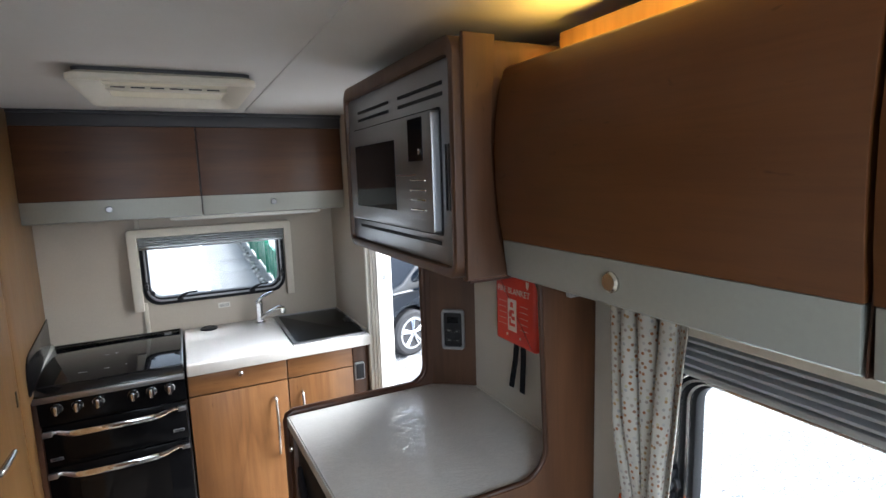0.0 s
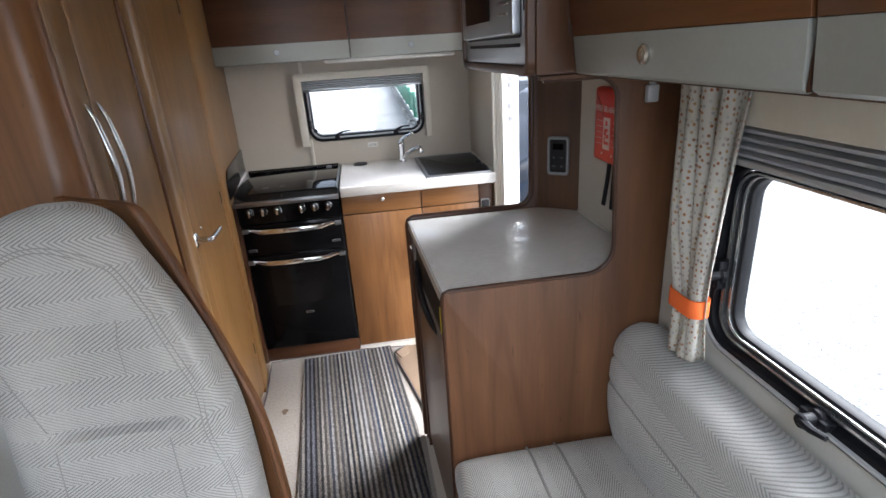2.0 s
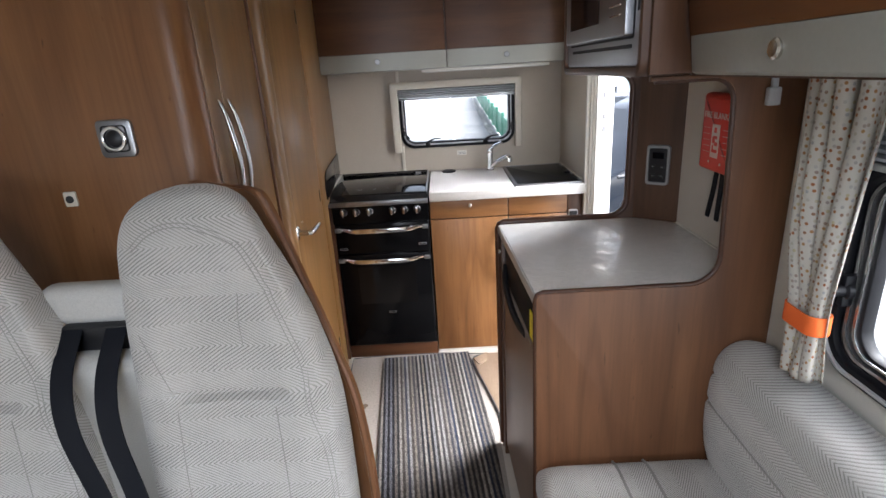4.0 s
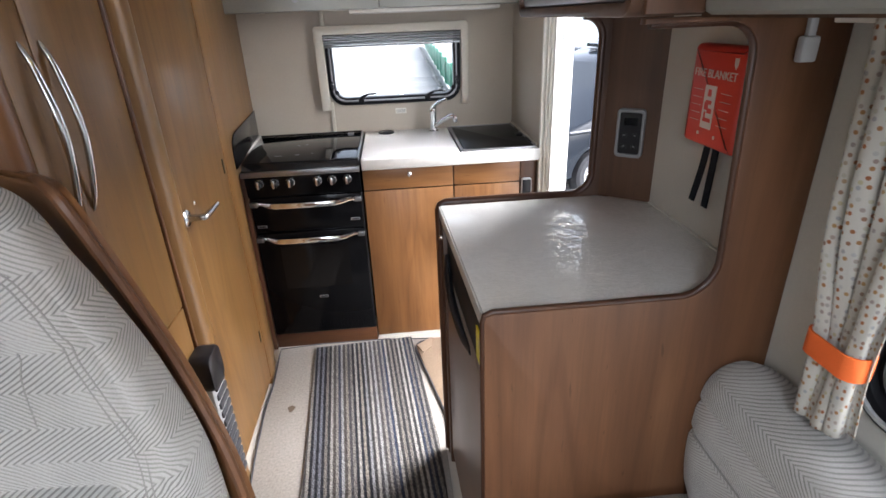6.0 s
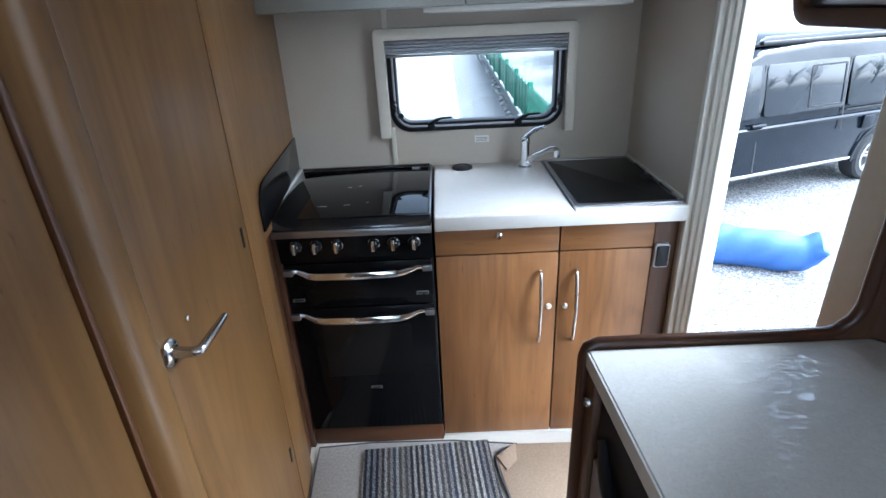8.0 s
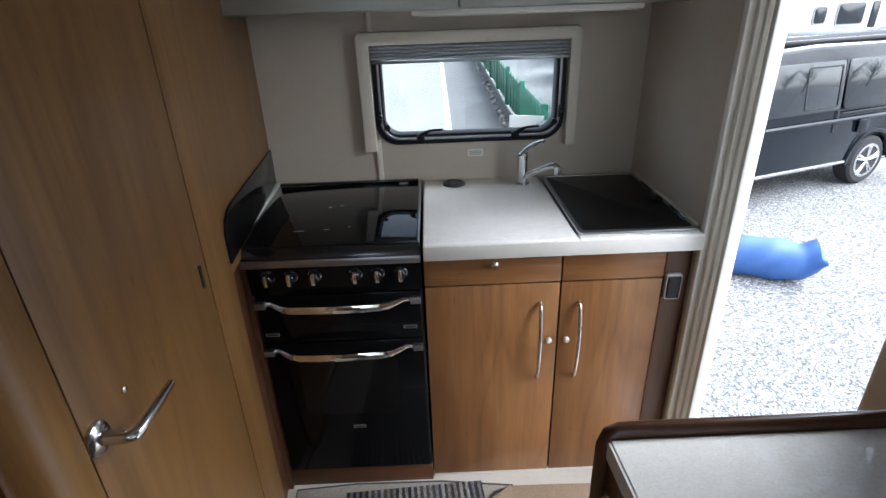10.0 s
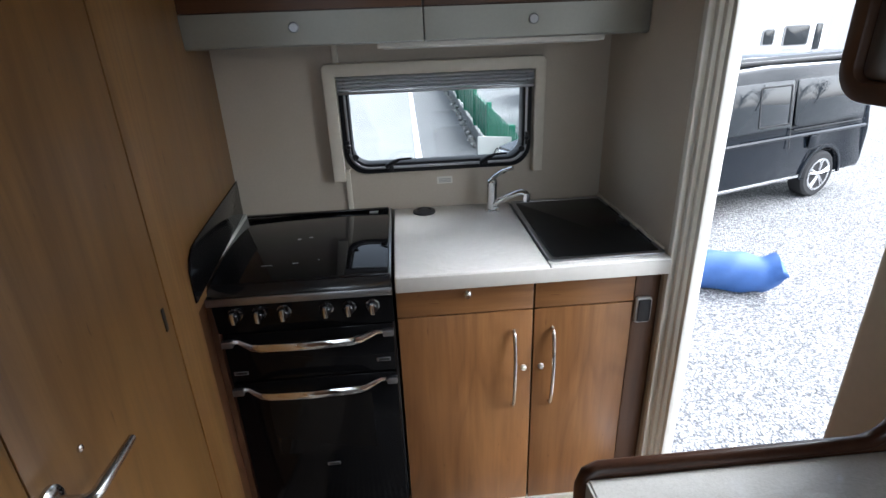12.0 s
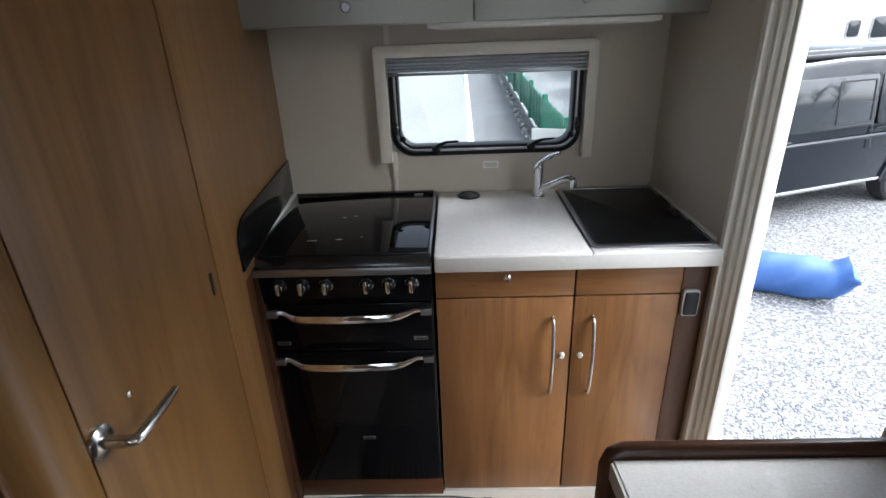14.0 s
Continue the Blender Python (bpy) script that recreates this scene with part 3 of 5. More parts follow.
# ---- kitchen ----
cooker = thing("cooker", (0.92, 3.57, 0.0), "black freestanding gas cooker with chrome handles and closed glass lid", "cooker")
part("body", box(0.684, 1.166, 3.315, 3.852, 0.075, 0.905, 0.003), enamel, cooker)
lid = part("lid", prism([(0.672, 3.302), (1.158, 3.302), (1.158, 3.85), (0.649, 3.85)], "z", 0.914, 0.925, 0.003), black_glass, cooker, "folded black glass lid")
part("lid_edge", box(1.1585, 1.1655, 3.302, 3.85, 0.908, 0.926, 0.002), steel, lid)
part("lid_label", box(1.088, 1.118, 3.806, 3.824, 0.925, 0.9262), print_grey, lid, "small grey label")
part("back_rail", box(0.652, 1.156, 3.832, 3.85, 0.9252, 0.931, 0.002), enamel, lid, "raised black hinge rail")
for x, y, w in ((0.80, 3.40, 0.03), (0.885, 3.405, 0.018), (0.955, 3.42, 0.006), (0.87, 3.59, 0.012), (0.905, 3.60, 0.012)):
    part("burner_mark", box(x, x + w, y, y + 0.004, 0.9251, 0.9255), print_grey, lid)
part("front_trim", box(0.672, 1.166, 3.283, 3.318, 0.866, 0.89, 0.004), steel, cooker, "brushed metal front edge")
part("front_lip", prism([(3.284, 0.892), (3.29, 0.912), (3.302, 0.921), (3.33, 0.921), (3.33, 0.892)], "x", 0.674, 1.164, 0.001), enamel, lid, "black bevelled front lip")
panel = part("control_panel", prism([(3.3, 0.775), (3.29, 0.868), (3.33, 0.868), (3.33, 0.775)], "x", 0.684, 1.166), oven_glass, cooker)
for kx in (0.743, 0.806, 0.872, 0.985, 1.046, 1.11):
    k = part("knob", lathe([(0.019, 0.0), (0.019, -0.006), (0.0155, -0.009), (0.0145, -0.024), (0.012, -0.027)], "y", (kx, 3.292, 0.838), 20), enamel, panel)
    part("grip", join(box(kx - 0.006, kx + 0.006, 3.258, 3.272, 0.822, 0.855, 0.003), lathe([(0.0195, 0.0), (0.0195, -0.004)], "y", (kx, 3.2915, 0.838), 20)), chrome, k, "chrome grip bar and skirt")
for name, z0, z1, hz, lx in (("grill_door", 0.612, 0.77, 0.752, 1.105), ("oven_door", 0.09, 0.606, 0.589, 0.72)):
    d = part(name, box(0.69, 1.16, 3.3, 3.325, z0, z1, 0.004), oven_glass, cooker)
    bar = [(0.690, 3.299), (0.728, 3.296), (0.772, 3.262), (0.80, 3.254), (0.92, 3.249), (1.04, 3.254), (1.07, 3.262), (1.112, 3.296), (1.15, 3.299)]
    tall = [0.007, 0.008, 0.011, 0.012, 0.012, 0.012, 0.011, 0.008, 0.007]
    part("handle", skin([[(x, y + dy, hz - 0.008 + h * dz) for dy, dz in ((0.0, -0.55), (0.0, 0.45), (0.004, 1.0), (0.012, 1.0), (0.015, 0.5), (0.015, -0.6), (0.011, -1.0), (0.004, -1.0))] for (x, y), h in zip(bar, tall)]), chrome, d, "flat bowed chrome oven handle")
    for ex in (0.688, 1.13):
        part("handle_end", box(ex, ex + 0.03, 3.285, 3.301, hz - 0.017, hz + 0.003, 0.002), steel, d)
for i, (bx, bz) in enumerate(((0.70, 0.642), (1.105, 0.652), (0.92, 0.277))):
    b = part("badge", box(bx, bx + 0.04, 3.2975, 3.3005, bz - 0.006, bz + 0.006, 0.001), steel, cooker, "small metal badge")
    part("print", box(bx + 0.006, bx + 0.037, 3.297, 3.2976, bz - 0.0035, bz + 0.0035), print_black, b)
part("inner_window", box(0.78, 1.08, 3.2985, 3.3005, 0.33, 0.54, 0.0), dark_window, cooker)
structure("trim_cooker_side", box(0.655, 0.683, 3.302, 3.86, 0, 0.898, 0.002), wood_brown, "narrow cherry filler beside the cooker", "trim")
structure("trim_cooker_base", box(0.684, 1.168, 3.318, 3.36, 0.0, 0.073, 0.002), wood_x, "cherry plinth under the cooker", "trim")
structure("trim_worktop_edge_strip", prism([(0.6715, 3.283), (0.66, 3.283), (0.633, 3.858), (0.646, 3.858)], "z", 0.90, 0.9335), white_plastic, "pale sealing strip between cooker and wall", "trim")

splash = solid("splashback", on_wash(prism([(3.19, 0.932), (3.857, 0.932), (3.857, 1.056), (3.29, 1.06), (3.245, 1.056), (3.212, 1.04), (3.195, 1.015), (3.19, 0.98)], "x", 0.0065, 0.0125, 0.0015)),
               oven_glass, (wash_x(3.5), 3.5, 0.93), "black glass splash panel with a curved front corner", "splashback")

worktop_edge = plain("pale worktop edge band", (0.56, 0.545, 0.51), 0.35)
worktop = solid("kitchen_worktop", join(box(1.174, 1.6, 3.283, 3.858, 0.868, 0.92, 0.006, 3), box(1.6, 1.943, 3.283, 3.325, 0.868, 0.92, 0.006, 3),
                                        box(1.6, 1.943, 3.83, 3.858, 0.868, 0.92, 0.002), box(1.6, 1.943, 3.325, 3.83, 0.868, 0.885)),
                worktop_mat, (1.55, 3.57, 0.868), "pale speckled stone-effect kitchen worktop", "worktop")
part("front_edge", box(1.176, 1.941, 3.279, 3.2835, 0.872, 0.914, 0.002), worktop_edge, worktop, "pale rounded front edge")
part("sealant", box(1.937, 1.9445, 3.33, 3.855, 0.9205, 0.934, 0.002), cream_plastic, worktop, "cream sealing strip along the wall")


def base_unit(x0, x1, hx, knob):
    u = thing("base_cabinet", ((x0 + x1) / 2, 3.6, 0), "cherry laminate base cabinet with drawer and bowed handle", "cabinet", "kitchen base cabinets")
    part("carcass", box(x0, x1, 3.342, 3.855, 0.021, 0.866), wood_dark, u)
    part("plinth", box(x0, x1, 3.335, 3.37, 0.0, 0.02), white_plastic, u, "pale kick board")
    dr = part("drawer_front", box(x0 + 0.001, x1 - 0.001, 3.322, 3.341, 0.77, 0.863, 0.002), wood_x_light, u)
    if knob:
        part("knob", lathe([(0.011, 0.0), (0.011, -0.004), (0.006, -0.007), (0.009, -0.016), (0.006, -0.021)], "y", ((x0 + x1) / 2 + 0.005, 3.322, 0.832), 16), chrome, dr, "round chrome knob")
    d = part("door", box(x0 + 0.001, x1 - 0.001, 3.322, 3.341, 0.022, 0.765, 0.002), wood_base, u)
    pts = [(hx, 3.322, 0.43), (hx, 3.302, 0.45), (hx, 3.288, 0.565), (hx, 3.302, 0.68), (hx, 3.322, 0.70)]
    part("handle", tube(spline(pts, 8), 0.0058, 10), satin, d, "bowed satin metal handle")
    lx = 1.542 if knob else 1.596
    part("lock", lathe([(0.009, 0.0), (0.009, -0.006), (0.006, -0.012)], "y", (lx, 3.322, 0.567), 14), white_plastic, d, "small white push lock")
    return u


GD, GM, GL = (0.168, 0.074, 0.025), (0.212, 0.098, 0.034), (0.255, 0.126, 0.047)
wood_x_light = wood("cherry laminate drawer grain", GD, GM, GL, "x")
wood_base = wood("golden cherry laminate cabinet door", GD, GM, GL, "z")
base_unit(1.172, 1.567, 1.51, True)
base_unit(1.57, 1.866, 1.626, False)
filler = structure("trim_cabinet_end", box(1.868, 1.942, 3.325, 3.86, 0, 0.866, 0.002), wood_brown, "brown laminate end strip beside the entrance", "trim")
sw = thing("step_switch", (1.893, 3.325, 0.70), "grey and black rocker switch on the cabinet end", "switch")
part("bezel", prism(rrect(1.871, 1.919, 0.698, 0.782, 0.01), "y", 3.312, 3.3255, 0.003), grey_plastic, sw)
part("rocker", prism(rrect(1.876, 1.914, 0.704, 0.776, 0.005), "y", 3.307, 3.3125, 0.002), black_plastic, sw)

# sink under its dark glass cover
sink = thing("sink", (1.77, 3.57, 0.89), "inset steel sink closed with a dark glass cover", "sink")
part("rim", ring(rrect(1.602, 1.94, 3.306, 3.842, 0.02), rrect(1.618, 1.93, 3.324, 3.824, 0.015), "z", 0.9195, 0.9265, 0.002), steel, sink, "bright steel rim")
part("basin", prism(rrect(1.607, 1.93, 3.324, 3.826, 0.015), "z", 0.886, 0.912), steel, sink)
cov = part("cover", prism(rrect(1.62, 1.928, 3.326, 3.822, 0.012), "z", 0.917, 0.925, 0.002), cover_glass, sink, "dark glass cover with mottled surface")
part("catch", prism(rrect(1.895, 1.925, 3.52, 3.57, 0.008), "z", 0.925, 0.935, 0.003), black_plastic, cov)
for hy in (3.38, 3.62):
    part("hinge", box(1.926, 1.936, hy, hy + 0.1, 0.925, 0.934, 0.002), chrome, cov)

# tap
tap = thing("tap", (1.523, 3.765, 0.92), "chrome single-lever mixer tap on the worktop", "tap")
part("column", lathe([(0.026, 0.0), (0.026, 0.006), (0.017, 0.01), (0.0165, 0.085), (0.019, 0.095), (0.018, 0.112), (0.01, 0.12)], "z", (1.523, 3.765, 0.92)), chrome, tap)
part("spout", join(tube(spline([(1.528, 3.757, 0.945), (1.552, 3.735, 0.97), (1.59, 3.70, 0.998), (1.612, 3.682, 1.008), (1.623, 3.672, 1.004)], 6), [0.011] * 25, 12),
                   lathe([(0.012, 0.0), (0.0125, -0.018), (0.011, -0.028)], "z", (1.623, 3.671, 1.008), 16)), chrome, tap)
part("lever", tube(spline([(1.52, 3.765, 1.03), (1.535, 3.757, 1.05), (1.56, 3.745, 1.068), (1.588, 3.732, 1.08)], 6), [0.017] * 7 + [0.0155] * 6 + [0.012] * 6, 14, squash=0.55), chrome, tap)

vent = thing("worktop_outlet", (1.283, 3.795, 0.92), "black round flip-up socket cap set in the worktop", "outlet")
part("ring", lathe([(0.04, 0.0), (0.04, 0.006), (0.034, 0.0095), (0.026, 0.0095), (0.024, 0.005)], "z", (1.283, 3.795, 0.92), 32), black_plastic, vent)
part("cap", lathe([(0.021, 0.0), (0.021, 0.008), (0.016, 0.0105)], "z", (1.283, 3.795, 0.92), 28), charcoal, vent)
lab = solid("wall_sticker", box(1.338, 1.394, 3.8575, 3.861, 1.004, 1.03, 0.0), white_plastic, (1.366, 3.859, 1.004), "small white notice sticker on the cream wall", "sticker")
for z in (1.009, 1.0145, 1.02):
    part("print", box(1.344, 1.388, 3.857, 3.8578, z, z + 0.0025), print_grey, lab)
for z0, z1 in ((0.93, 1.075), (1.425, 1.497)):
    solid("pipe_cover", box(1.012, 1.03, 3.848, 3.862, z0, z1, 0.002), cream_plastic, (1.021, 3.855, z0), "slim cream cable cover strip on the wall", "cable cover", "cable covers")

# rear window
win = structure("window_1", join(
    prism([(0.976, 1.042), (1.016, 1.042), (1.016, 1.39), (1.68, 1.39), (1.68, 1.042), (1.714, 1.042), (1.716, 1.415), (1.704, 1.43), (0.986, 1.43), (0.974, 1.418)], "y", 3.82, 3.8602, 0.004)),
    cream_plastic, "rear window with cream surround and raised blind", "window")
part("window_frame", ring(rrect(1.018, 1.676, 1.058, 1.392, (0.075, 0.075, 0.02, 0.02), 8), rrect(1.05, 1.642, 1.094, 1.38, (0.055, 0.055, 0.015, 0.015), 8), "y", 3.842, 3.90, 0.006), black_rubber, win, "black rubber window frame")
part("inner_rail", ring(rrect(1.034, 1.66, 1.074, 1.386, (0.066, 0.066, 0.018, 0.018), 8), rrect(1.042, 1.652, 1.084, 1.38, (0.06, 0.06, 0.015, 0.015), 8), "y", 3.838, 3.85, 0.002), steel, win, "pale aluminium inner rail")
p = part("pane", prism(rrect(1.045, 1.648, 1.088, 1.384, (0.06, 0.06, 0.02, 0.02), 8), "y", 3.868, 3.872), pane_glass, win)
p.visible_shadow = False
for i in range(4):
    z = 1.342 + i * 0.0115
    part("blind_pleat", prism([(3.841, z), (3.8275, z + 0.005), (3.8275, z + 0.0075), (3.841, z + 0.0115), (3.8425, z + 0.0115), (3.829, z + 0.0075), (3.829, z + 0.005), (3.8425, z)], "x", 1.018, 1.678), blind_mat, win)
part("blind_rail", box(1.018, 1.678, 3.825, 3.838, 1.332, 1.341, 0.002), steel, win)


for lx in (1.036, 1.658):
    part("side_catch", join(lathe([(0.009, 0.0), (0.009, -0.012), (0.006, -0.016)], "y", (lx, 3.84, 1.16), 12), box(lx - 0.005, lx + 0.005, 3.832, 3.842, 1.135, 1.18, 0.002)), black_plastic, win, "small black side catch")


def latch(x, flip):
    base = part("latch", join(box(x - 0.014, x + 0.014, 3.826, 3.842, 1.064, 1.092, 0.003), lathe([(0.012, 0.0), (0.012, -0.012), (0.008, -0.016)], "y", (x, 3.828, 1.088), 14)), black_rubber, win, "black window catch")
    part("lever", tube([(x - 0.012 * flip, 3.816, 1.086), (x + 0.016 * flip, 3.812, 1.104), (x + 0.036 * flip, 3.811, 1.112), (x + 0.078 * flip, 3.811, 1.114)], [0.0085, 0.007, 0.0045, 0.0035], 8), black_rubber, base)


latch(1.172, 1)
latch(1.505, 1)
for x in (1.058, 1.636):
    part("stay_knob", lathe([(0.008, 0.0), (0.008, -0.015), (0.011, -0.018), (0.011, -0.026)], "y", (x, 3.84, 1.125), 14), black_rubber, win)


def rear_locker(x0, x1, kx):
    u = thing("overhead_locker", ((x0 + x1) / 2, 3.72, 1.49), "cherry overhead locker with silver-grey lower facing", "locker", "rear overhead lockers")
    part("carcass", box(x0, x1, 3.6, 3.858, 1.497, 1.935), wood_dark, u)
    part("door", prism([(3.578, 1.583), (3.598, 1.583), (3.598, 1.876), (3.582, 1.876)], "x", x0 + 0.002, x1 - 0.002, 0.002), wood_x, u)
    part("facing", prism([(3.574, 1.58), (3.598, 1.58), (3.598, 1.497), (3.59, 1.492), (3.58, 1.497)], "x", x0 + 0.001, x1 - 0.001, 0.002), grey_strip, u, "silver-grey facing strip")
    part("knob", lathe([(0.014, 0.0), (0.014, -0.004), (0.011, -0.007)], "y", (kx, 3.577, 1.541), 20), steel, u, "round push-button catch")


rear_locker(0.644, 1.299, 0.95)
rear_locker(1.301, 1.943, 1.605)
# charcoal colour stands in for the shaded recess above the locker doors
structure("trim_locker_top", join(box(0.64, 1.945, 3.586, 3.6, 1.878, 1.938, 0.002), box(0.64, 1.945, 3.566, 3.5855, 1.926, 1.939, 0.003)), charcoal, "dark strip in place of the shade between lockers and ceiling", "trim")
ul = thing("locker_light", (1.5, 3.66, 1.477), "slim white strip light under the rear lockers", "light")
part("housing", box(1.168, 1.83, 3.62, 3.665, 1.478, 1.497, 0.004), white_plastic, ul)
part("diffuser", box(1.185, 1.815, 3.626, 3.659, 1.474, 1.479, 0.002), ceiling_mat, ul)

# ---- entrance ----
frame_e = structure("door_2", prism([(1.96, 3.3), (1.965, 3.285), (2.09, 3.36), (2.09, 3.374)], "z", -0.05, 1.86), white_plastic, "white splayed and ribbed frame of the open entrance", "door frame")
for y0, y1, x0 in ((3.288, 3.31, 1.941), (3.266, 3.284, 1.954), (3.246, 3.262, 1.962), (3.222, 3.241, 1.969)):
    part("rib", box(x0, x0 + 0.028, y0, y1, -0.05, 1.86, 0.004), white_plastic, frame_e)
part("strike_plate", moved(box(-0.008, 0.008, -0.004, 0.0, -0.11, 0.11, 0.001), pose(2.04, 3.326, 1.25, 0, 0, 31)), grey_plastic, frame_e, "narrow lock strike plate")
for dz in (-0.09, -0.03, 0.07, 0.1):
    part("latch_slot", moved(box(-0.02, 0.01, -0.006, -0.003, dz, dz + 0.022), pose(2.04, 3.326, 1.25, 0, 0, 31)), dark_grey, frame_e)
part("jamb", box(1.952, 2.075, 2.616, 2.715, -0.05, 1.86, 0.012, 3), cream_plastic, frame_e, "cream rounded front jamb")
part("head", box(1.952, 2.075, 2.698, 3.21, 1.835, 1.86, 0.004), white_plastic, frame_e)
part("sill", box(1.945, 2.09, 2.698, 3.214, -0.06, 0.004, 0.004), steel, frame_e)

# ---- peninsula with fridge ----
pen_front = structure("peninsula_front_panel", prism(
    [(1.46, 0.0), (2.029, 0.0), (2.029, 1.445), (1.7, 1.445), (1.7, 1.436), *reversed(arc(1.832, 1.386, 0.05, 0, 90, 7)), *reversed(arc(1.825, 1.036, 0.07, -90, 0, 9)), (1.476, 0.966), (1.464, 0.962), (1.46, 0.95)],
    "y", 1.905, 1.925, 0.003), wood_panel, "cherry laminate end panel of the fridge unit, cut round the worktop", "panel")
edge = [(x, 1.915, z) for x, z in ((1.46, 0.02), (1.46, 0.945), (1.464, 0.96), (1.477, 0.966), *arc(1.825, 1.036, 0.07, -90, 0, 9), *arc(1.832, 1.386, 0.05, 0, 90, 7), (1.71, 1.436))]
structure("trim_peninsula_front", tube(edge, 0.0068, 10), wood_dark, "rounded dark walnut edging round the opening", "trim")
pen_back = structure("peninsula_back_panel", prism(
    [(1.437, 0.0), (1.944, 0.0), (1.944, 1.4455), *reversed(arc(1.837, 1.39, 0.055, 0, 90, 7)), *reversed(arc(1.832, 1.021, 0.06, -90, 0, 9)), (1.455, 0.961), (1.443, 0.957), (1.437, 0.945)],
    "y", 2.54, 2.56, 0.003), wood_brown, "brown laminate back panel of the fridge unit beside the entrance", "panel")
edge = [(x, 2.55, z) for x, z in ((1.437, 0.02), (1.437, 0.937), (1.442, 0.953), (1.456, 0.961), *arc(1.832, 1.021, 0.06, -90, 0, 9), *arc(1.837, 1.39, 0.055, 0, 90, 7))]
structure("trim_peninsula_back", tube(edge, 0.0115, 10), wood_dark, "rounded dark walnut raised lip", "trim")
diag = structure("peninsula_corner_panel", prism([(1.912, 2.54), (2.026, 2.446), (2.026, 2.47), (1.945, 2.54)], "z", 0.956, 1.445), wood_brown, "brown laminate corner panel beside the entrance", "panel")
structure("peninsula_lining", box(2.0255, 2.031, 1.926, 2.45, 0.956, 1.445), lounge_cream, "cream lining above the fridge worktop", "wall")
pw = solid("peninsula_worktop", prism([(1.463, 1.9255), (2.025, 1.9255), (2.025, 2.445), (1.91, 2.5395), (1.44, 2.5395)], "z", 0.922, 0.956, 0.005, 2), worktop_mat, (1.72, 2.23, 0.922),
      "pale stone-effect worktop over the fridge", "worktop")
part("edge_band", prism([(1.459, 1.93), (1.4625, 1.93), (1.4395, 2.535), (1.436, 2.535)], "z", 0.924, 0.954, 0.001), worktop_edge, pw, "pale edge band")
part("sealant", prism([(2.019, 1.93), (2.0252, 1.93), (2.0252, 2.44), (2.019, 2.44)], "z", 0.9562, 0.960), white_plastic, pw)

fridge = thing("fridge", (1.7, 2.21, 0.03), "built-in fridge with taupe door and black control strip", "fridge")
part("body", box(1.47, 1.98, 1.94, 2.49, 0.05, 0.915), black_plastic, fridge)
part("control_strip", prism([(1.95, 0.775), (2.49, 0.775), (2.49, 0.918), (1.95, 0.918)], "x", 1.452, 1.472, 0.004), black_rubber, fridge, "black control strip")
fd = part("door", prism(rrect(1.952, 2.486, 0.06, 0.772, 0.012), "x", 1.446, 1.468, 0.005), fridge_door_mat, fridge, "taupe door panel")
part("handle", tube(spline([(1.452, 2.46, 0.83), (1.44, 2.4, 0.79), (1.437, 2.28, 0.764), (1.441, 2.16, 0.757), (1.452, 2.09, 0.758)], 6), 0.011, 10), black_plastic, fd, "curved black grab handle")
st = part("sticker", box(1.449, 1.4525, 1.956, 2.035, 0.788, 0.865), yellow_mat, fridge, "yellow notice sticker")
for pz, py in ((0.84, 2.02), (0.828, 2.012), (0.816, 2.016), (0.804, 2.005)):
    part("print", box(1.449, 1.4497, 1.967, py, pz, pz + 0.003), print_grey, st)
for ob in (o for o in fridge.children_recursive if o.name.split(".")[0] != "body"):
    ob.data.transform(Matrix(((1, -0.035, 0, 0.01), (0, 1, 0, 0), (0, 0, 1, 0), (0, 0, 0, 1))))
structure("trim_fridge_post", box(1.441, 1.475, 2.494, 2.539, 0.0, 0.92, 0.003), wood_brown, "brown laminate post beside the fridge", "trim")
solid("fridge_lock_button", lathe([(0.009, 0.0), (0.009, -0.005), (0.006, -0.009)], "x", (1.441, 2.515, 0.865), 14), satin, (1.44, 2.515, 0.86), "small round metal catch on the fridge post", "catch")

# control panel on the corner piece
m = pose(1.967, 2.487, 1.146, 0, 0, -39.5)
cp = thing("control_panel", (1.967, 2.487, 1.08), "grey framed black control panel on the brown corner", "control panel")
part("frame", moved(ring(rrect(-0.037, 0.037, -0.066, 0.066, 0.012), rrect(-0.029, 0.029, -0.056, 0.056, 0.006), "y", -0.012, 0.004, 0.003), m), mid_grey, cp)
face = part("face", moved(prism(rrect(-0.032, 0.032, -0.056, 0.056, 0.004), "y", -0.007, 0.004), m), black_plastic, cp)
part("display", moved(box(-0.018, 0.018, -0.0085, -0.0068, 0.022, 0.042), m), black_glass, face)
for bx, bz in ((-0.014, -0.005), (0.014, -0.005), (-0.014, -0.035), (0.014, -0.035)):
    k = part("button", moved(prism(rrect(bx - 0.008, bx + 0.008, bz - 0.006, bz + 0.006, 0.003), "y", -0.009, -0.0066, 0.001), m), black_plastic, face)
    part("mark", moved(box(bx - 0.003, bx + 0.003, -0.0094, -0.0089, bz - 0.0008, bz + 0.0008), m), print_grey, k)

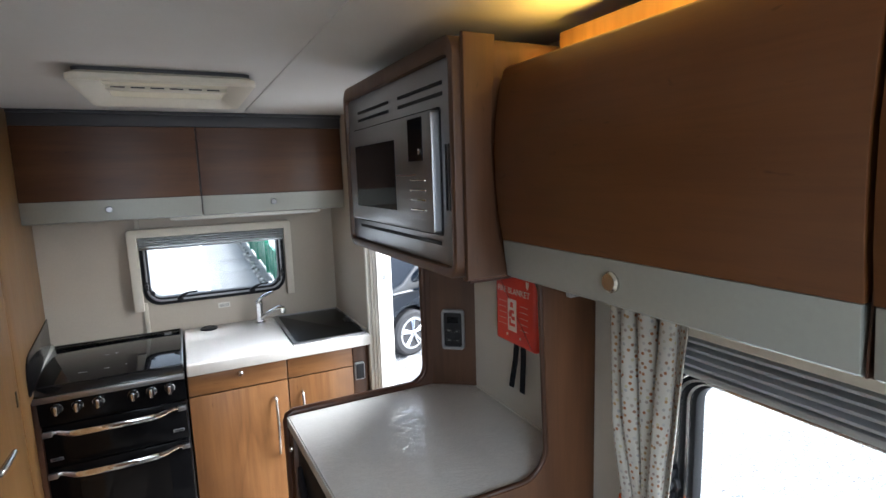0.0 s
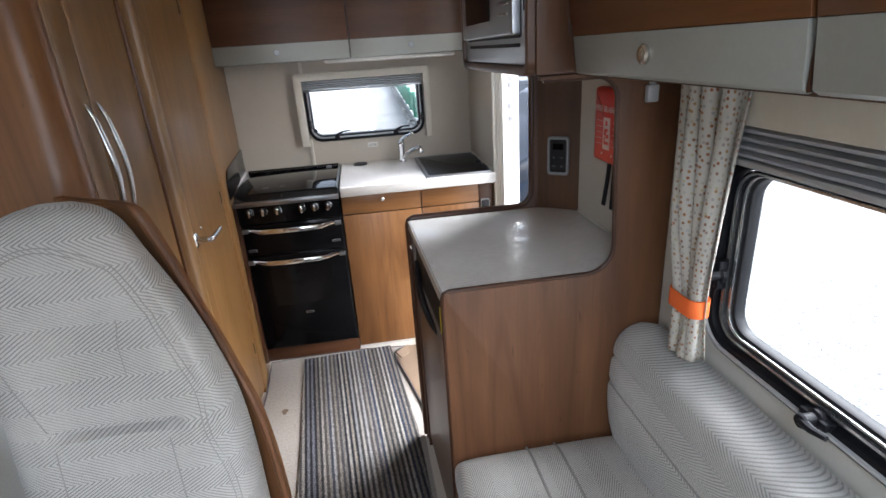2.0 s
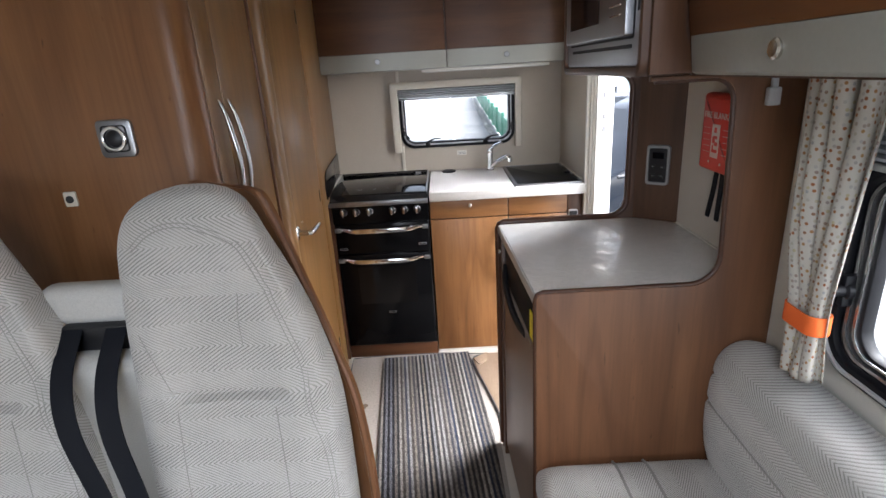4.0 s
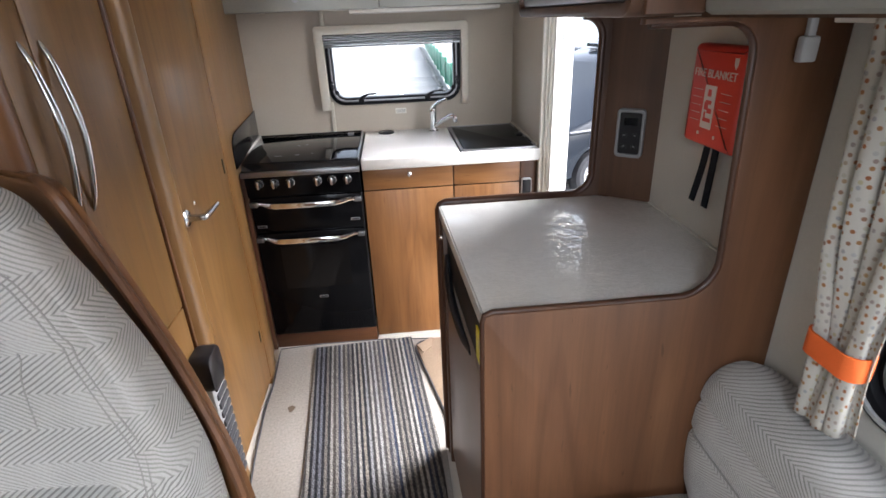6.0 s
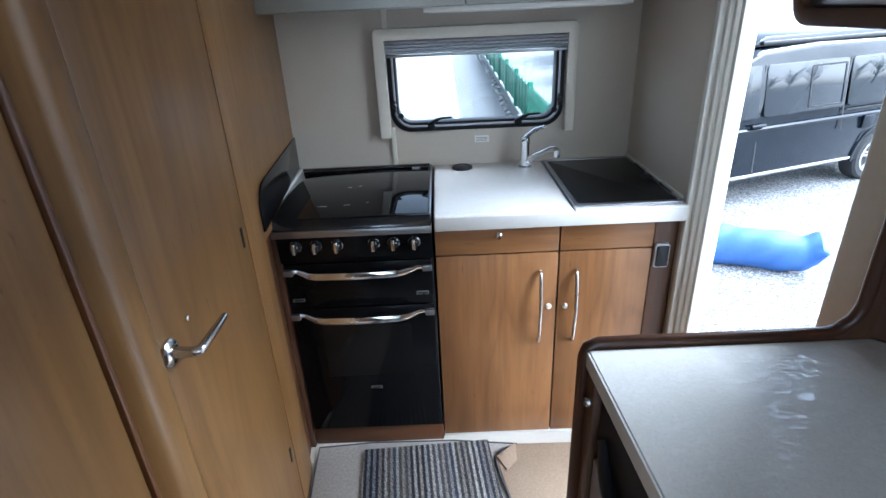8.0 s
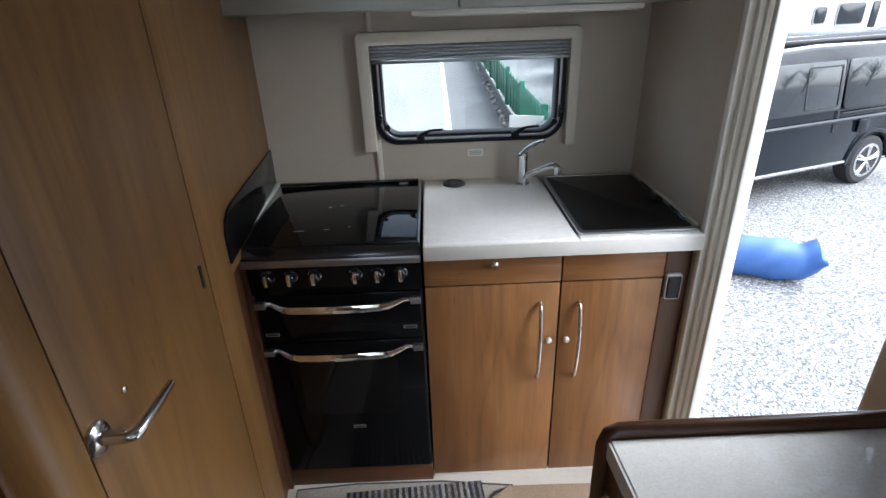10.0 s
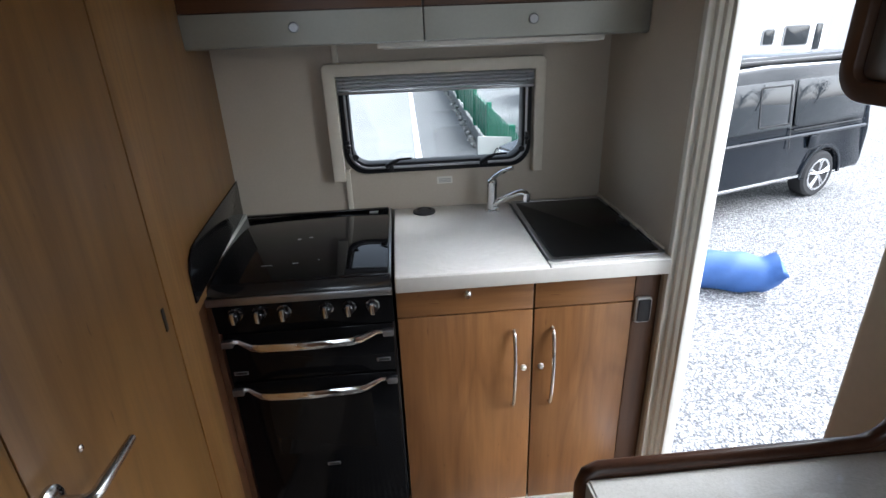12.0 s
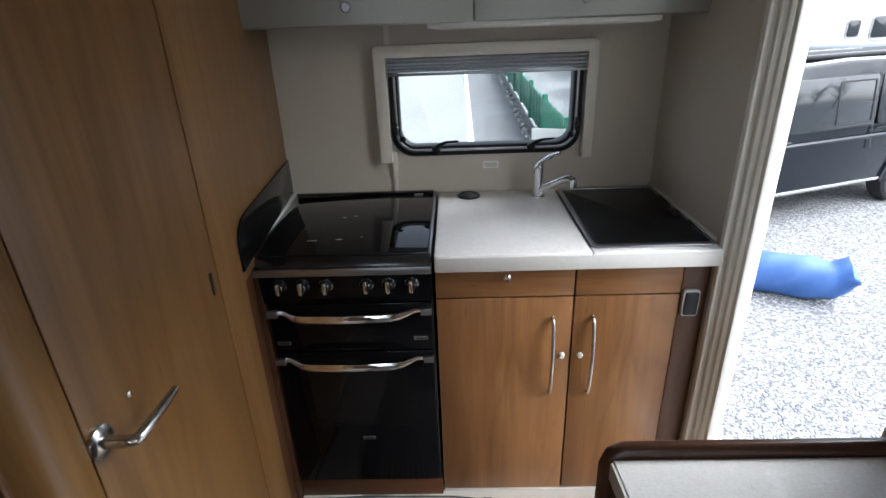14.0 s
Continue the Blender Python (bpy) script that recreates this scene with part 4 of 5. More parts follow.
# fire blanket pouch
fb = thing("fire_blanket", (1.995, 2.17, 1.04), "red fire blanket pouch with two black pull straps", "fire blanket")
pouch = part("pouch", prism(rrect(2.078, 2.262, 1.178, 1.385, 0.01), "x", 1.972, 2.012, 0.014, 3), red_cloth, fb)
mt = Matrix(((0, 0, -1, 1.9712), (-1, 0, 0, 2.17), (0, 1, 0, 1.328), (0, 0, 0, 1)))
lettering("lettering", "FIRE BLANKET", 0.0235, print_white, fb, mt)
sheet = part("instructions", box(1.9711, 1.972, 2.156, 2.196, 1.218, 1.306), print_white, fb, "pale instruction panel")
for y, z, w, h in ((2.171, 1.284, 0.012, 0.014), (2.166, 1.268, 0.02, 0.008), (2.162, 1.25, 0.016, 0.01), (2.176, 1.256, 0.014, 0.016), (2.161, 1.232, 0.028, 0.008), (2.182, 1.24, 0.006, 0.012)):
    part("pictogram", box(1.9706, 1.9714, y, y + w, z, z + h), red_cloth, sheet)
for y in (2.105, 2.205):
    part("small_print", join(*[box(1.9712, 1.972, y, y + 0.034, z, z + 0.001) for z in (1.23, 1.246, 1.262, 1.278, 1.294)]), print_white, fb)
for y in (2.14, 2.2):
    part("dot", prism(arc(y, 1.205, 0.004, 0, 330, 10), "x", 1.9711, 1.972), print_white, fb)
part("emblem", prism([(2.1, 1.364), (2.1, 1.352), (2.106, 1.343), (2.112, 1.352), (2.112, 1.364)], "x", 1.9711, 1.972), print_white, fb)
for y, dy in ((2.168, 0.03), (2.138, 0.008)):
    part("strap", skin([[(x, yy + w, z) for x, w in ((1.99, 0.0), (1.99, 0.021), (1.987, 0.021), (1.987, 0.0))] for yy, z in ((y, 1.195), (y + dy * 0.3, 1.13), (y + dy, 1.045))]), webbing, fb, "black webbing strap")

for ob in fb.children_recursive:
    ob.data.transform(Matrix.Translation((0.014, 0, 0)))

# ---- microwave cabinet ----
mw = thing("microwave_cabinet", (1.85, 2.21, 1.44), "built-in steel microwave in a brown laminate wall cabinet", "microwave")
part("case", ring(rrect(1.872, 2.548, 1.447, 1.89, 0.035), rrect(1.892, 2.528, 1.467, 1.856, 0.015), "x", 1.661, 2.024, 0.004), wood_brown, mw)
part("back", box(1.74, 2.0, 1.89, 2.53, 1.465, 1.858), charcoal, mw)
fas = part("fascia", prism(rrect(1.893, 2.527, 1.468, 1.855, 0.012), "x", 1.67, 1.742, 0.003), steel, mw, "brushed steel fascia")
for y0, y1 in ((1.93, 2.15), (2.21, 2.44)):
    for z in (1.79, 1.81):
        part("vent_slot", box(1.6688, 1.6705, y0, y1, z, z + 0.007), black_rubber, fas)
oven = part("microwave_door", prism(rrect(1.945, 2.475, 1.53, 1.765, 0.006), "x", 1.651, 1.686, 0.004), steel, mw)
part("door_window", box(1.6495, 1.6515, 2.135, 2.415, 1.567, 1.722), dark_window, oven, "dark glass door window")
part("display", box(1.6495, 1.6515, 1.985, 2.055, 1.672, 1.757), black_glass, oven)
part("seam_line", box(1.6502, 1.6515, 2.02, 2.132, 1.643, 1.6455), chrome, oven)
for i in range(4):
    part("button", box(1.6492, 1.6515, 1.975, 2.05, 1.572 + i * 0.02, 1.5755 + i * 0.02, 0.0005), satin, oven)
for y in (1.904, 1.918):
    part("grip_slot", prism(rrect(y, y + 0.006, 1.575, 1.70, 0.002), "x", 1.6685, 1.6705), black_rubber, fas)
part("knob_mark", lathe([(0.006, 0.0), (0.006, -0.002), (0.004, -0.003)], "x", (1.6495, 1.998, 1.69), 14), satin, oven)
part("door_gap", ring(rrect(1.939, 2.481, 1.524, 1.771, 0.008), rrect(1.9445, 2.4755, 1.5295, 1.7655, 0.006), "x", 1.6688, 1.6706), black_rubber, fas)
part("lower_slot", box(1.6688, 1.6705, 1.95, 2.46, 1.505, 1.513), black_rubber, fas)
part("end_trim", prism([(1.676, 1.45), (1.762, 1.45), (1.766, 1.46), (1.742, 1.53), (1.73, 1.7), (1.742, 1.888), (1.676, 1.888)], "y", 1.858, 1.8715, 0.003), wood_brown, mw, "brown end board")

# ---- lounge overhead lockers ----
for y0, y1, ky in ((1.272, 1.856, 1.58), (0.67, 1.268, 0.97), (0.07, 0.666, 0.37)):
    u = thing("overhead_locker", (1.9, (y0 + y1) / 2, 1.445), "cherry overhead locker with silver-grey lower facing above the bench", "locker", "lounge overhead lockers")
    part("carcass", box(1.776, 2.03, y0, y1, 1.452, 1.82), wood_y, u)
    part("door", prism([(1.75, 1.5195), (1.774, 1.5195), (1.774, 1.825), (1.765, 1.832), (1.757, 1.826), (1.746, 1.79), (1.738, 1.74), (1.734, 1.68), (1.736, 1.62), (1.741, 1.57)], "y", y0 + 0.001, y1 - 0.001, 0.0015), wood_y, u)
    part("facing", prism([(1.749, 1.5185), (1.774, 1.5185), (1.774, 1.45), (1.766, 1.447), (1.757, 1.452)], "y", y0 + 0.003, y1 - 0.003, 0.002), grey_strip, u, "silver-grey facing strip")
    part("knob", lathe([(0.0155, 0.0), (0.0155, -0.005), (0.012, -0.008), (0.009, -0.0075)], "x", (1.754, ky, 1.486), 24), satin, u, "round push-button catch")
    part("gap_strip", box(1.757, 1.778, y0 - 0.003, y0 - 0.001, 1.45, 1.83), wood_dark, u)
structure("trim_locker_cove", box(1.885, 1.895, -0.4, 1.857, 1.8215, 1.902, 0.002), wood_w, "cherry board behind the strip lamp above the lockers", "trim")
structure("trim_locker_under", box(1.78, 2.03, -0.4, 1.9, 1.443, 1.4515), wood_brown, "brown underside board of the lounge lockers", "trim")
clip = solid("hook_clip", join(box(1.935, 1.962, 1.882, 1.898, 1.375, 1.412, 0.004), box(1.943, 1.955, 1.886, 1.896, 1.41, 1.443, 0.002)), grey_plastic, (1.948, 1.89, 1.443), "small pale plastic blind hook under the locker", "hook")

# ---- bench ----
bench = thing("bench", (1.74, 0.75, 0), "L-shaped lounge bench with grey herringbone cushions", "bench")
part("base", box(1.5, 2.028, -0.6, 1.903, 0, 0.31), wood_v, bench)


def cushion(x0, x1, y0, y1, z0, z1, material, grooves):
    """Upholstered pad: rounded edges, a slight crown and sewn channels along y."""
    nx, ny = 56, 26
    rows = []
    for j in range(ny + 1):
        v = j / ny
        row = []
        for i in range(2 * nx):
            a = 2 * math.pi * i / (2 * nx)
            c, s = math.cos(a), math.sin(a)
            e = 0.22
            ux = math.copysign(abs(c) ** e, c) if c else 0
            uz = math.copysign(abs(s) ** 0.45, s) if s else 0
            shrink = min(1.0, 0.62 + 0.38 * (1 - (1 - min(1, min(v, 1 - v) * 9)) ** 2) ** 0.5)
            x = (x0 + x1) / 2 + ux * (x1 - x0) / 2
            z = (z0 + z1) / 2 + uz * (z1 - z0) / 2 * shrink
            if s > 0.2:
                for g in grooves:
                    z -= 0.011 * math.exp(-((x - g) / 0.008) ** 2)
            row.append((x, y0 + (y1 - y0) * v, z))
        rows.append(row)
    return skin(rows)


seat_pad = part("seat_cushion", cushion(1.46, 1.95, 1.0, 1.903, 0.31, 0.495, cloth_yx, (1.66, 1.74)), cloth_yx, bench)
part("seat_cushion", cushion(1.46, 1.95, -0.1, 0.995, 0.31, 0.495, cloth_yx, (1.66, 1.74)), cloth_yx, bench)

for gx in (1.66, 1.74):
    line = []
    for i in range(25):
        y = 1.02 + 0.87 * i / 24
        e = min((y - 1.0) / 0.903, (1.903 - y) / 0.903)
        line.append((gx, y, 0.4025 + 0.0925 * min(1.0, 0.62 + 0.38 * (1 - (1 - min(1, e * 9)) ** 2) ** 0.5) - 0.0005))
    part("seam", tube(line, 0.004, 6), thread, seat_pad, "sewn channel")


def bolster(y0, y1):
    prof = [(1.91, 0.46), (1.895, 0.5), (1.885, 0.57), (1.883, 0.63), (1.886, 0.69), (1.892, 0.745), (1.905, 0.79), (1.935, 0.82), (1.975, 0.83), (2.012, 0.82), (2.025, 0.79), (2.027, 0.6), (2.027, 0.44)]
    fine = [(p.x, p.y) for p in spline([(x, z, 0) for x, z in prof], 5)]
    cx, cz, rows = 1.97, 0.62, []
    for j in range(31):
        v = j / 30
        k = 1 - 0.13 * max(0, 1 - min(v, 1 - v) * 16) ** 2
        row = []
        for x, z in fine:
            g = sum(0.007 * math.exp(-((z - q) / 0.008) ** 2) for q in (0.655, 0.735)) if x < 1.95 else 0
            row.append((min(2.027, cx + (x - cx) * k + g), y0 + (y1 - y0) * v, cz + (z - cz) * (1 - (1 - k) * 0.6)))
        rows.append(row)
    return skin(rows)


bc = part("back_cushion", bolster(1.0, 1.903), cloth_yz, bench)
part("seam", tube([(1.889, 1.02, 0.655), (1.8895, 1.45, 0.655), (1.89, 1.88, 0.655)], 0.0032, 6), thread, bc, "sewn channel")
part("back_cushion", bolster(-0.1, 0.995), cloth_yz, bench)

# ---- lounge window, blind and curtain ----
lw = structure("window_2", ring(rrect(0.69, 1.722, 0.872, 1.292, 0.075, 8), rrect(0.722, 1.692, 0.9, 1.27, 0.06, 8), "x", 2.012, 2.04, 0.006), black_rubber, "long lounge window in a black frame", "window")
part("inner_frame", ring(rrect(0.724, 1.69, 0.902, 1.268, 0.058, 8), rrect(0.765, 1.64, 0.937, 1.259, 0.045, 8), "x", 2.024, 2.05, 0.004), black_rubber, lw, "dark aluminium inner frame")
part("rail", ring(rrect(0.7, 1.712, 0.883, 1.288, 0.07, 8), rrect(0.706, 1.706, 0.889, 1.286, 0.067, 8), "x", 2.006, 2.014), grey_plastic, lw, "pale metal rail line")
part("rail", ring(rrect(0.736, 1.677, 0.912, 1.266, 0.055, 8), rrect(0.743, 1.67, 0.918, 1.263, 0.052, 8), "x", 2.018, 2.026), alloy, lw, "pale metal rail line")
part("rail", ring(rrect(0.752, 1.656, 0.926, 1.263, 0.05, 8), rrect(0.757, 1.65, 0.931, 1.261, 0.047, 8), "x", 2.019, 2.026), alloy, lw, "pale metal rail line")
p = part("pane", prism(rrect(0.748, 1.664, 0.918, 1.256, 0.05, 8), "x", 2.04, 2.043), pane_glass, lw)
p.visible_shadow = False
for y, z, up in ((1.675, 1.045, 1), (1.40, 0.9, 0), (1.0, 0.9, 0)):
    tip = (1.978, y - 0.004, z + 0.045) if up else (1.978, y - 0.05, z + 0.006)
    catch = part("latch", lathe([(0.017, 0.0), (0.017, -0.01), (0.012, -0.014), (0.011, -0.03), (0.014, -0.033), (0.012, -0.038)], "x", (2.014, y, z), 18), black_rubber, lw, "black window catch")
    part("lever", tube([(1.98, y, z), ((1.98 + tip[0]) / 2 - 0.004, (y + tip[1]) / 2, (z + tip[2]) / 2), tip], [0.009, 0.007, 0.005], 8), black_rubber, catch)
    part("keeper", box(1.998, 2.02, y - (0.008 if up else 0.028), y + (0.008 if up else 0.028), z - (0.032 if up else 0.008), z + (0.032 if up else 0.008), 0.004), black_rubber, catch)
blind = thing("window_blind", (2.01, 1.15, 1.285), "grey pleated blind folded up in its cream cassette", "blind")
part("cassette", box(1.982, 2.03, 0.6, 1.735, 1.352, 1.415, 0.006), cream_plastic, blind)
for i in range(4):
    z = 1.293 + i * 0.0147
    part("pleat", prism([(2.0, z), (1.987, z + 0.0045), (1.986, z + 0.0095), (2.0, z + 0.0147), (2.002, z + 0.0147), (1.988, z + 0.0095), (1.989, z + 0.0045), (2.002, z)], "y", 0.62, 1.725), blind_mat, blind)
part("bottom_rail", box(1.984, 2.004, 0.62, 1.725, 1.281, 1.293, 0.003), grey_plastic, blind)
part("side_channel", box(1.996, 2.029, 1.726, 1.75, 0.87, 1.36, 0.003), cream_plastic, blind)

cur = thing("curtain", (1.965, 1.72, 0.84), "cream cotton curtain with brown and ochre spots", "curtain")
rows = []
for j in range(41):
    s = j / 40
    z = 1.44 + (0.845 - 1.44) * s
    pinch = math.exp(-(((z - 0.975) / 0.13) ** 2))
    ya = 1.802 - 0.062 * s - 0.012 * pinch
    yb = 1.622 + 0.025 * s + 0.012 * pinch
    depth = 0.02 * (1 - 0.55 * pinch)
    row = []
    for i in range(121):
        u = i / 120
        ph = (u + 0.1 * u * (1 - u)) * 2 * math.pi * 4.4
        row.append((1.962 + depth * (1.1 - 0.25 * u) * math.sin(ph + 0.6 * math.sin(3 * s)) + 0.006 * math.sin(u * 9 + s * 5), ya + (yb - ya) * u + 0.006 * math.sin(2 * ph), z + 0.012 * u * s))
    rows.append(row)
cl = part("cloth", skin(rows, close_u=False), curtain_mat, cur)
uv = cl.data.uv_layers.new(name="weave")
for loop in cl.data.loops:
    uv.data[loop.index].uv = ((loop.vertex_index % 121) / 120 * 0.62, (loop.vertex_index // 121) / 40 * 0.6)
sol = cl.modifiers.new("thickness", "SOLIDIFY")
sol.thickness = 0.002
tie = solid("curtain_tie", (ring(rrect(1.938, 1.988, 1.652, 1.752, 0.022, 8), rrect(1.942, 1.984, 1.656, 1.748, 0.02, 8), "z", 0.958, 0.998, 0.001)), orange_mat, (1.962, 1.72, 0.94), "orange felt curtain tie-back", "tie-back")
structure("trim_curtain_track", box(1.955, 1.972, 0.5, 1.86, 1.43, 1.4425, 0.002), white_plastic, "white curtain track under the lockers", "trim")

# ---- travel seats ----
wing = spline([(0.745, 1.962, 1.256), (0.8, 1.9, 1.264), (0.858, 1.83, 1.272), (0.888, 1.805, 1.25), (0.92, 1.812, 1.14), (0.96, 1.815, 1.0), (1.0, 1.79, 0.89), (1.032, 1.76, 0.8), (1.05, 1.745, 0.62), (1.055, 1.74, 0.3), (1.055, 1.74, 0.0)], 4)
rows = []
for p in wing:
    q = Vector((0.66, 1.97, p.z))
    n2 = Vector((p.y - q.y, q.x - p.x, 0)).normalized() * -0.018
    rows.append([q, p, p + n2, q + n2])
structure("seat_wing_panel", skin(rows), wood_v, "shaped cherry wing panel between travel seat and wardrobe", "panel")
structure("trim_seat_wing", tube(wing, 0.008, 8), wood_panel, "rounded cherry edging of the seat wing panel", "trim")

SEAT = [(0.42, 0.6, 1.02, 1.6), (0.6, 0.6, 1.02, 1.615), (0.75, 0.6, 1.018, 1.632), (0.88, 0.602, 1.008, 1.65), (1.0, 0.604, 0.98, 1.668), (1.08, 0.606, 0.953, 1.682),
        (1.15, 0.61, 0.922, 1.695), (1.2, 0.616, 0.898, 1.705), (1.24, 0.63, 0.88, 1.715), (1.268, 0.652, 0.862, 1.726), (1.288, 0.685, 0.832, 1.742), (1.298, 0.725, 0.79, 1.765)]


def seat_dent(w, z):
    """Depth of padding hollows and sewn creases on a backrest's face."""
    d = 0.012 * max(0, 1 - (w / 0.62) ** 2) * (1 if z < 1.12 else 0.3)
    d += 0.005 * math.exp(-((w - 0.88) / 0.03) ** 2) * (z < 1.2)
    d += 0.024 * math.exp(-((z - 0.893 - 0.012 * abs(w) ** 3) / 0.009) ** 2) * max(0.0, min(1.0, (0.62 - abs(w)) * 8))
    d += 0.006 * math.exp(-((z - 1.085 - 0.03 * w * w) / 0.012) ** 2)
    return d


def seat_face(x, z):
    zs, a, b, f = np.array(SEAT).T
    a, b, f = (float(np.interp(z, zs, k)) for k in (a, b, f))
    w = max(-0.98, min(0.98, (x - (a + b) / 2) / ((b - a) / 2)))
    c = abs(w) ** (1 / 0.42)
    return (f + 1.8) / 2 - (1 - c * c) ** 0.3 * (1.8 - f) / 2 + seat_dent(w, z)


def seat_back(shift):
    """Loft of one backrest with its headrest: narrow rounded top, wide shoulders, sewn seams."""
    stations = SEAT
    fine = spline([(z, a, b) for z, a, b, _ in stations], 14)
    ys = [p.x for p in spline([(y, 0, 0) for *_, y in stations], 14)]
    rows, n = [], 128
    for (z, a, b), yf in zip(fine, ys):
        yb = 1.8
        row = []
        for i in range(n):
            t = 2 * math.pi * i / n
            c, s = math.cos(t), math.sin(t)
            ux = math.copysign(abs(c) ** 0.42, c)
            uy = math.copysign(abs(s) ** 0.6, s)
            x = (a + b) / 2 + ux * (b - a) / 2
            y = (yf + yb) / 2 + uy * (yb - yf) / 2
            if s < -0.05:
                y += seat_dent((x - (a + b) / 2) / ((b - a) / 2), z)
            row.append((x + shift, y, z))
        rows.append(row)
    return skin(rows), rows


def weave(ob, rows):
    """Cloth coordinates: round the body in metres, and up it."""
    n = len(rows[0])
    around = []
    for row in rows:
        k, d = [0.0] * n, 0.0
        for i in range(1, n):
            a, b = Vector(row[(i + 32) % n]), Vector(row[(i + 31) % n])
            d += (a - b).length
            k[(i + 32) % n] = d
        around.append([v - d / 2 for v in k])
    uv = ob.data.uv_layers.new(name="weave")
    for loop in ob.data.loops:
        j, i = divmod(loop.vertex_index, n)
        if j < len(rows):
            uv.data[loop.index].uv = (around[j][i] + 2, rows[j][i][2])


def seam(shift, line):
    """Stitched line lying on a backrest's face; also draws the crease's shade."""
    pts = spline([(x + 0.02 * (x > 0.8 and z > 0.9 and len(line) > 4), 0, z) for x, z in line], 8)
    return tube([(p.x + shift, seat_face(p.x, p.z) + 0.0001, p.z) for p in pts], 0.0013, 5)


# stitched seams; the last line is a dark stroke for the crease's shade
SEAMS_AND_CREASE = [[(1.0, 0.55), (0.992, 0.75), (0.968, 0.86), (0.942, 0.95), (0.912, 1.04), (0.885, 1.11), (0.86, 1.165), (0.83, 1.205), (0.785, 1.232), (0.735, 1.24), (0.688, 1.228), (0.65, 1.195)],
         [(0.992, 0.55), (0.984, 0.75), (0.96, 0.858), (0.934, 0.947), (0.904, 1.036), (0.878, 1.104), (0.853, 1.158), (0.825, 1.198), (0.783, 1.224), (0.735, 1.232), (0.692, 1.22), (0.656, 1.19)],
         [(0.7, 0.55), (0.698, 0.7), (0.7, 0.89)], [(0.9, 0.55), (0.902, 0.7), (0.895, 0.89)], [(0.7, 0.895), (0.675, 0.96), (0.645, 1.03)], [(0.845, 1.0), (0.842, 1.05), (0.845, 1.1)], [(0.703, 0.899), (0.74, 0.8925), (0.82, 0.8925), (0.893, 0.897)]]
for shift, gx in ((0.0, "travel seats"), (-0.535, "travel seats")):
    s = thing("travel_seat", (0.82 + shift, 1.6, 0), "pale grey herringbone travel seat with integrated headrest", "seat", gx)
    body, rows = seat_back(shift)
    back = part("backrest", body, cloth_xz, s)
    weave(back, rows)
    for line in SEAMS_AND_CREASE:
        part("seam", seam(shift, line), thread, back, "grey line of stitching and crease shade")
    part("seat_cushion", cushion(0.6 + shift, 1.03 + shift, 1.1, 1.66, 0.3, 0.47, cloth_yx, ()), cloth_yx, s)
    part("base", box(0.61 + shift, 1.02 + shift, 1.14, 1.83, 0, 0.3), wood_dark, s)
bridge = solid("seat_infill", box(0.39, 0.66, 1.765, 1.83, 1.012, 1.1, 0.025, 4), cloth_plain, (0.56, 1.8, 1.035), "pale cloth pad between the two travel seats", "pad")
solid("seat_infill", box(0.44, 0.66, 1.7, 1.84, 0.42, 0.965, 0.03, 4), cloth_plain, (0.6, 1.8, 0.42), "pale cloth panel behind the seat belts", "pad")
belt = thing("seat_belt", (0.58, 1.74, 0.6), "pair of black seat belts between the travel seats", "seat belt")
part("guide", box(0.432, 0.605, 1.748, 1.8, 0.96, 1.02, 0.01), black_plastic, belt, "black belt guide slot")
for x0, x1 in ((0.462, 0.585), (0.556, 0.645)):
    line = spline([(x0, 1.75, 1.015), (x0 + (x1 - x0) * 0.12, 1.665, 0.945), (x0 + (x1 - x0) * 0.35, 1.61, 0.86), (x0 + (x1 - x0) * 0.65, 1.59, 0.72), (x1, 1.568, 0.5)], 5)
    part("strap", skin([[(p.x + dx, p.y + dy, p.z) for dx, dy in ((-0.022, 0), (0.022, 0), (0.022, 0.003), (-0.022, 0.003))] for p in line]), webbing, belt, "black webbing strap")

# fittings on the bulkhead
spot = thing("reading_light", (0.508, 2.0, 1.335), "square chrome swivel reading light on the bulkhead", "light")
part("plate", prism(rrect(0.467, 0.55, 1.335, 1.42, 0.013), "y", 1.988, 2.0005, 0.004), steel, spot)
part("inset", ring(rrect(0.479, 0.538, 1.347, 1.408, 0.009), rrect(0.4825, 0.5345, 1.3505, 1.4045, 0.007), "y", 1.9862, 1.989), black_plastic, spot)
part("bezel", ring(arc(0.508, 1.378, 0.029, 0, 345, 23), arc(0.508, 1.378, 0.021, 0, 345, 23), "y", 1.978, 1.992, 0.002), chrome, spot)
part("lens", lathe([(0.021, 0.0), (0.019, -0.012), (0.009, -0.017)], "y", (0.508, 1.995, 1.378), 20), black_plastic, spot, "black ball lens")
sock = thing("aerial_socket", (0.36, 2.0, 1.225), "small cream socket on the bulkhead", "socket")
part("plate", prism(rrect(0.345, 0.375, 1.224, 1.26, 0.004), "y", 1.9935, 2.0005, 0.002), cream_plastic, sock)
part("contact", lathe([(0.009, 0.0), (0.009, -0.003), (0.005, -0.003)], "y", (0.36, 1.9935, 1.242), 14), print_black, sock)

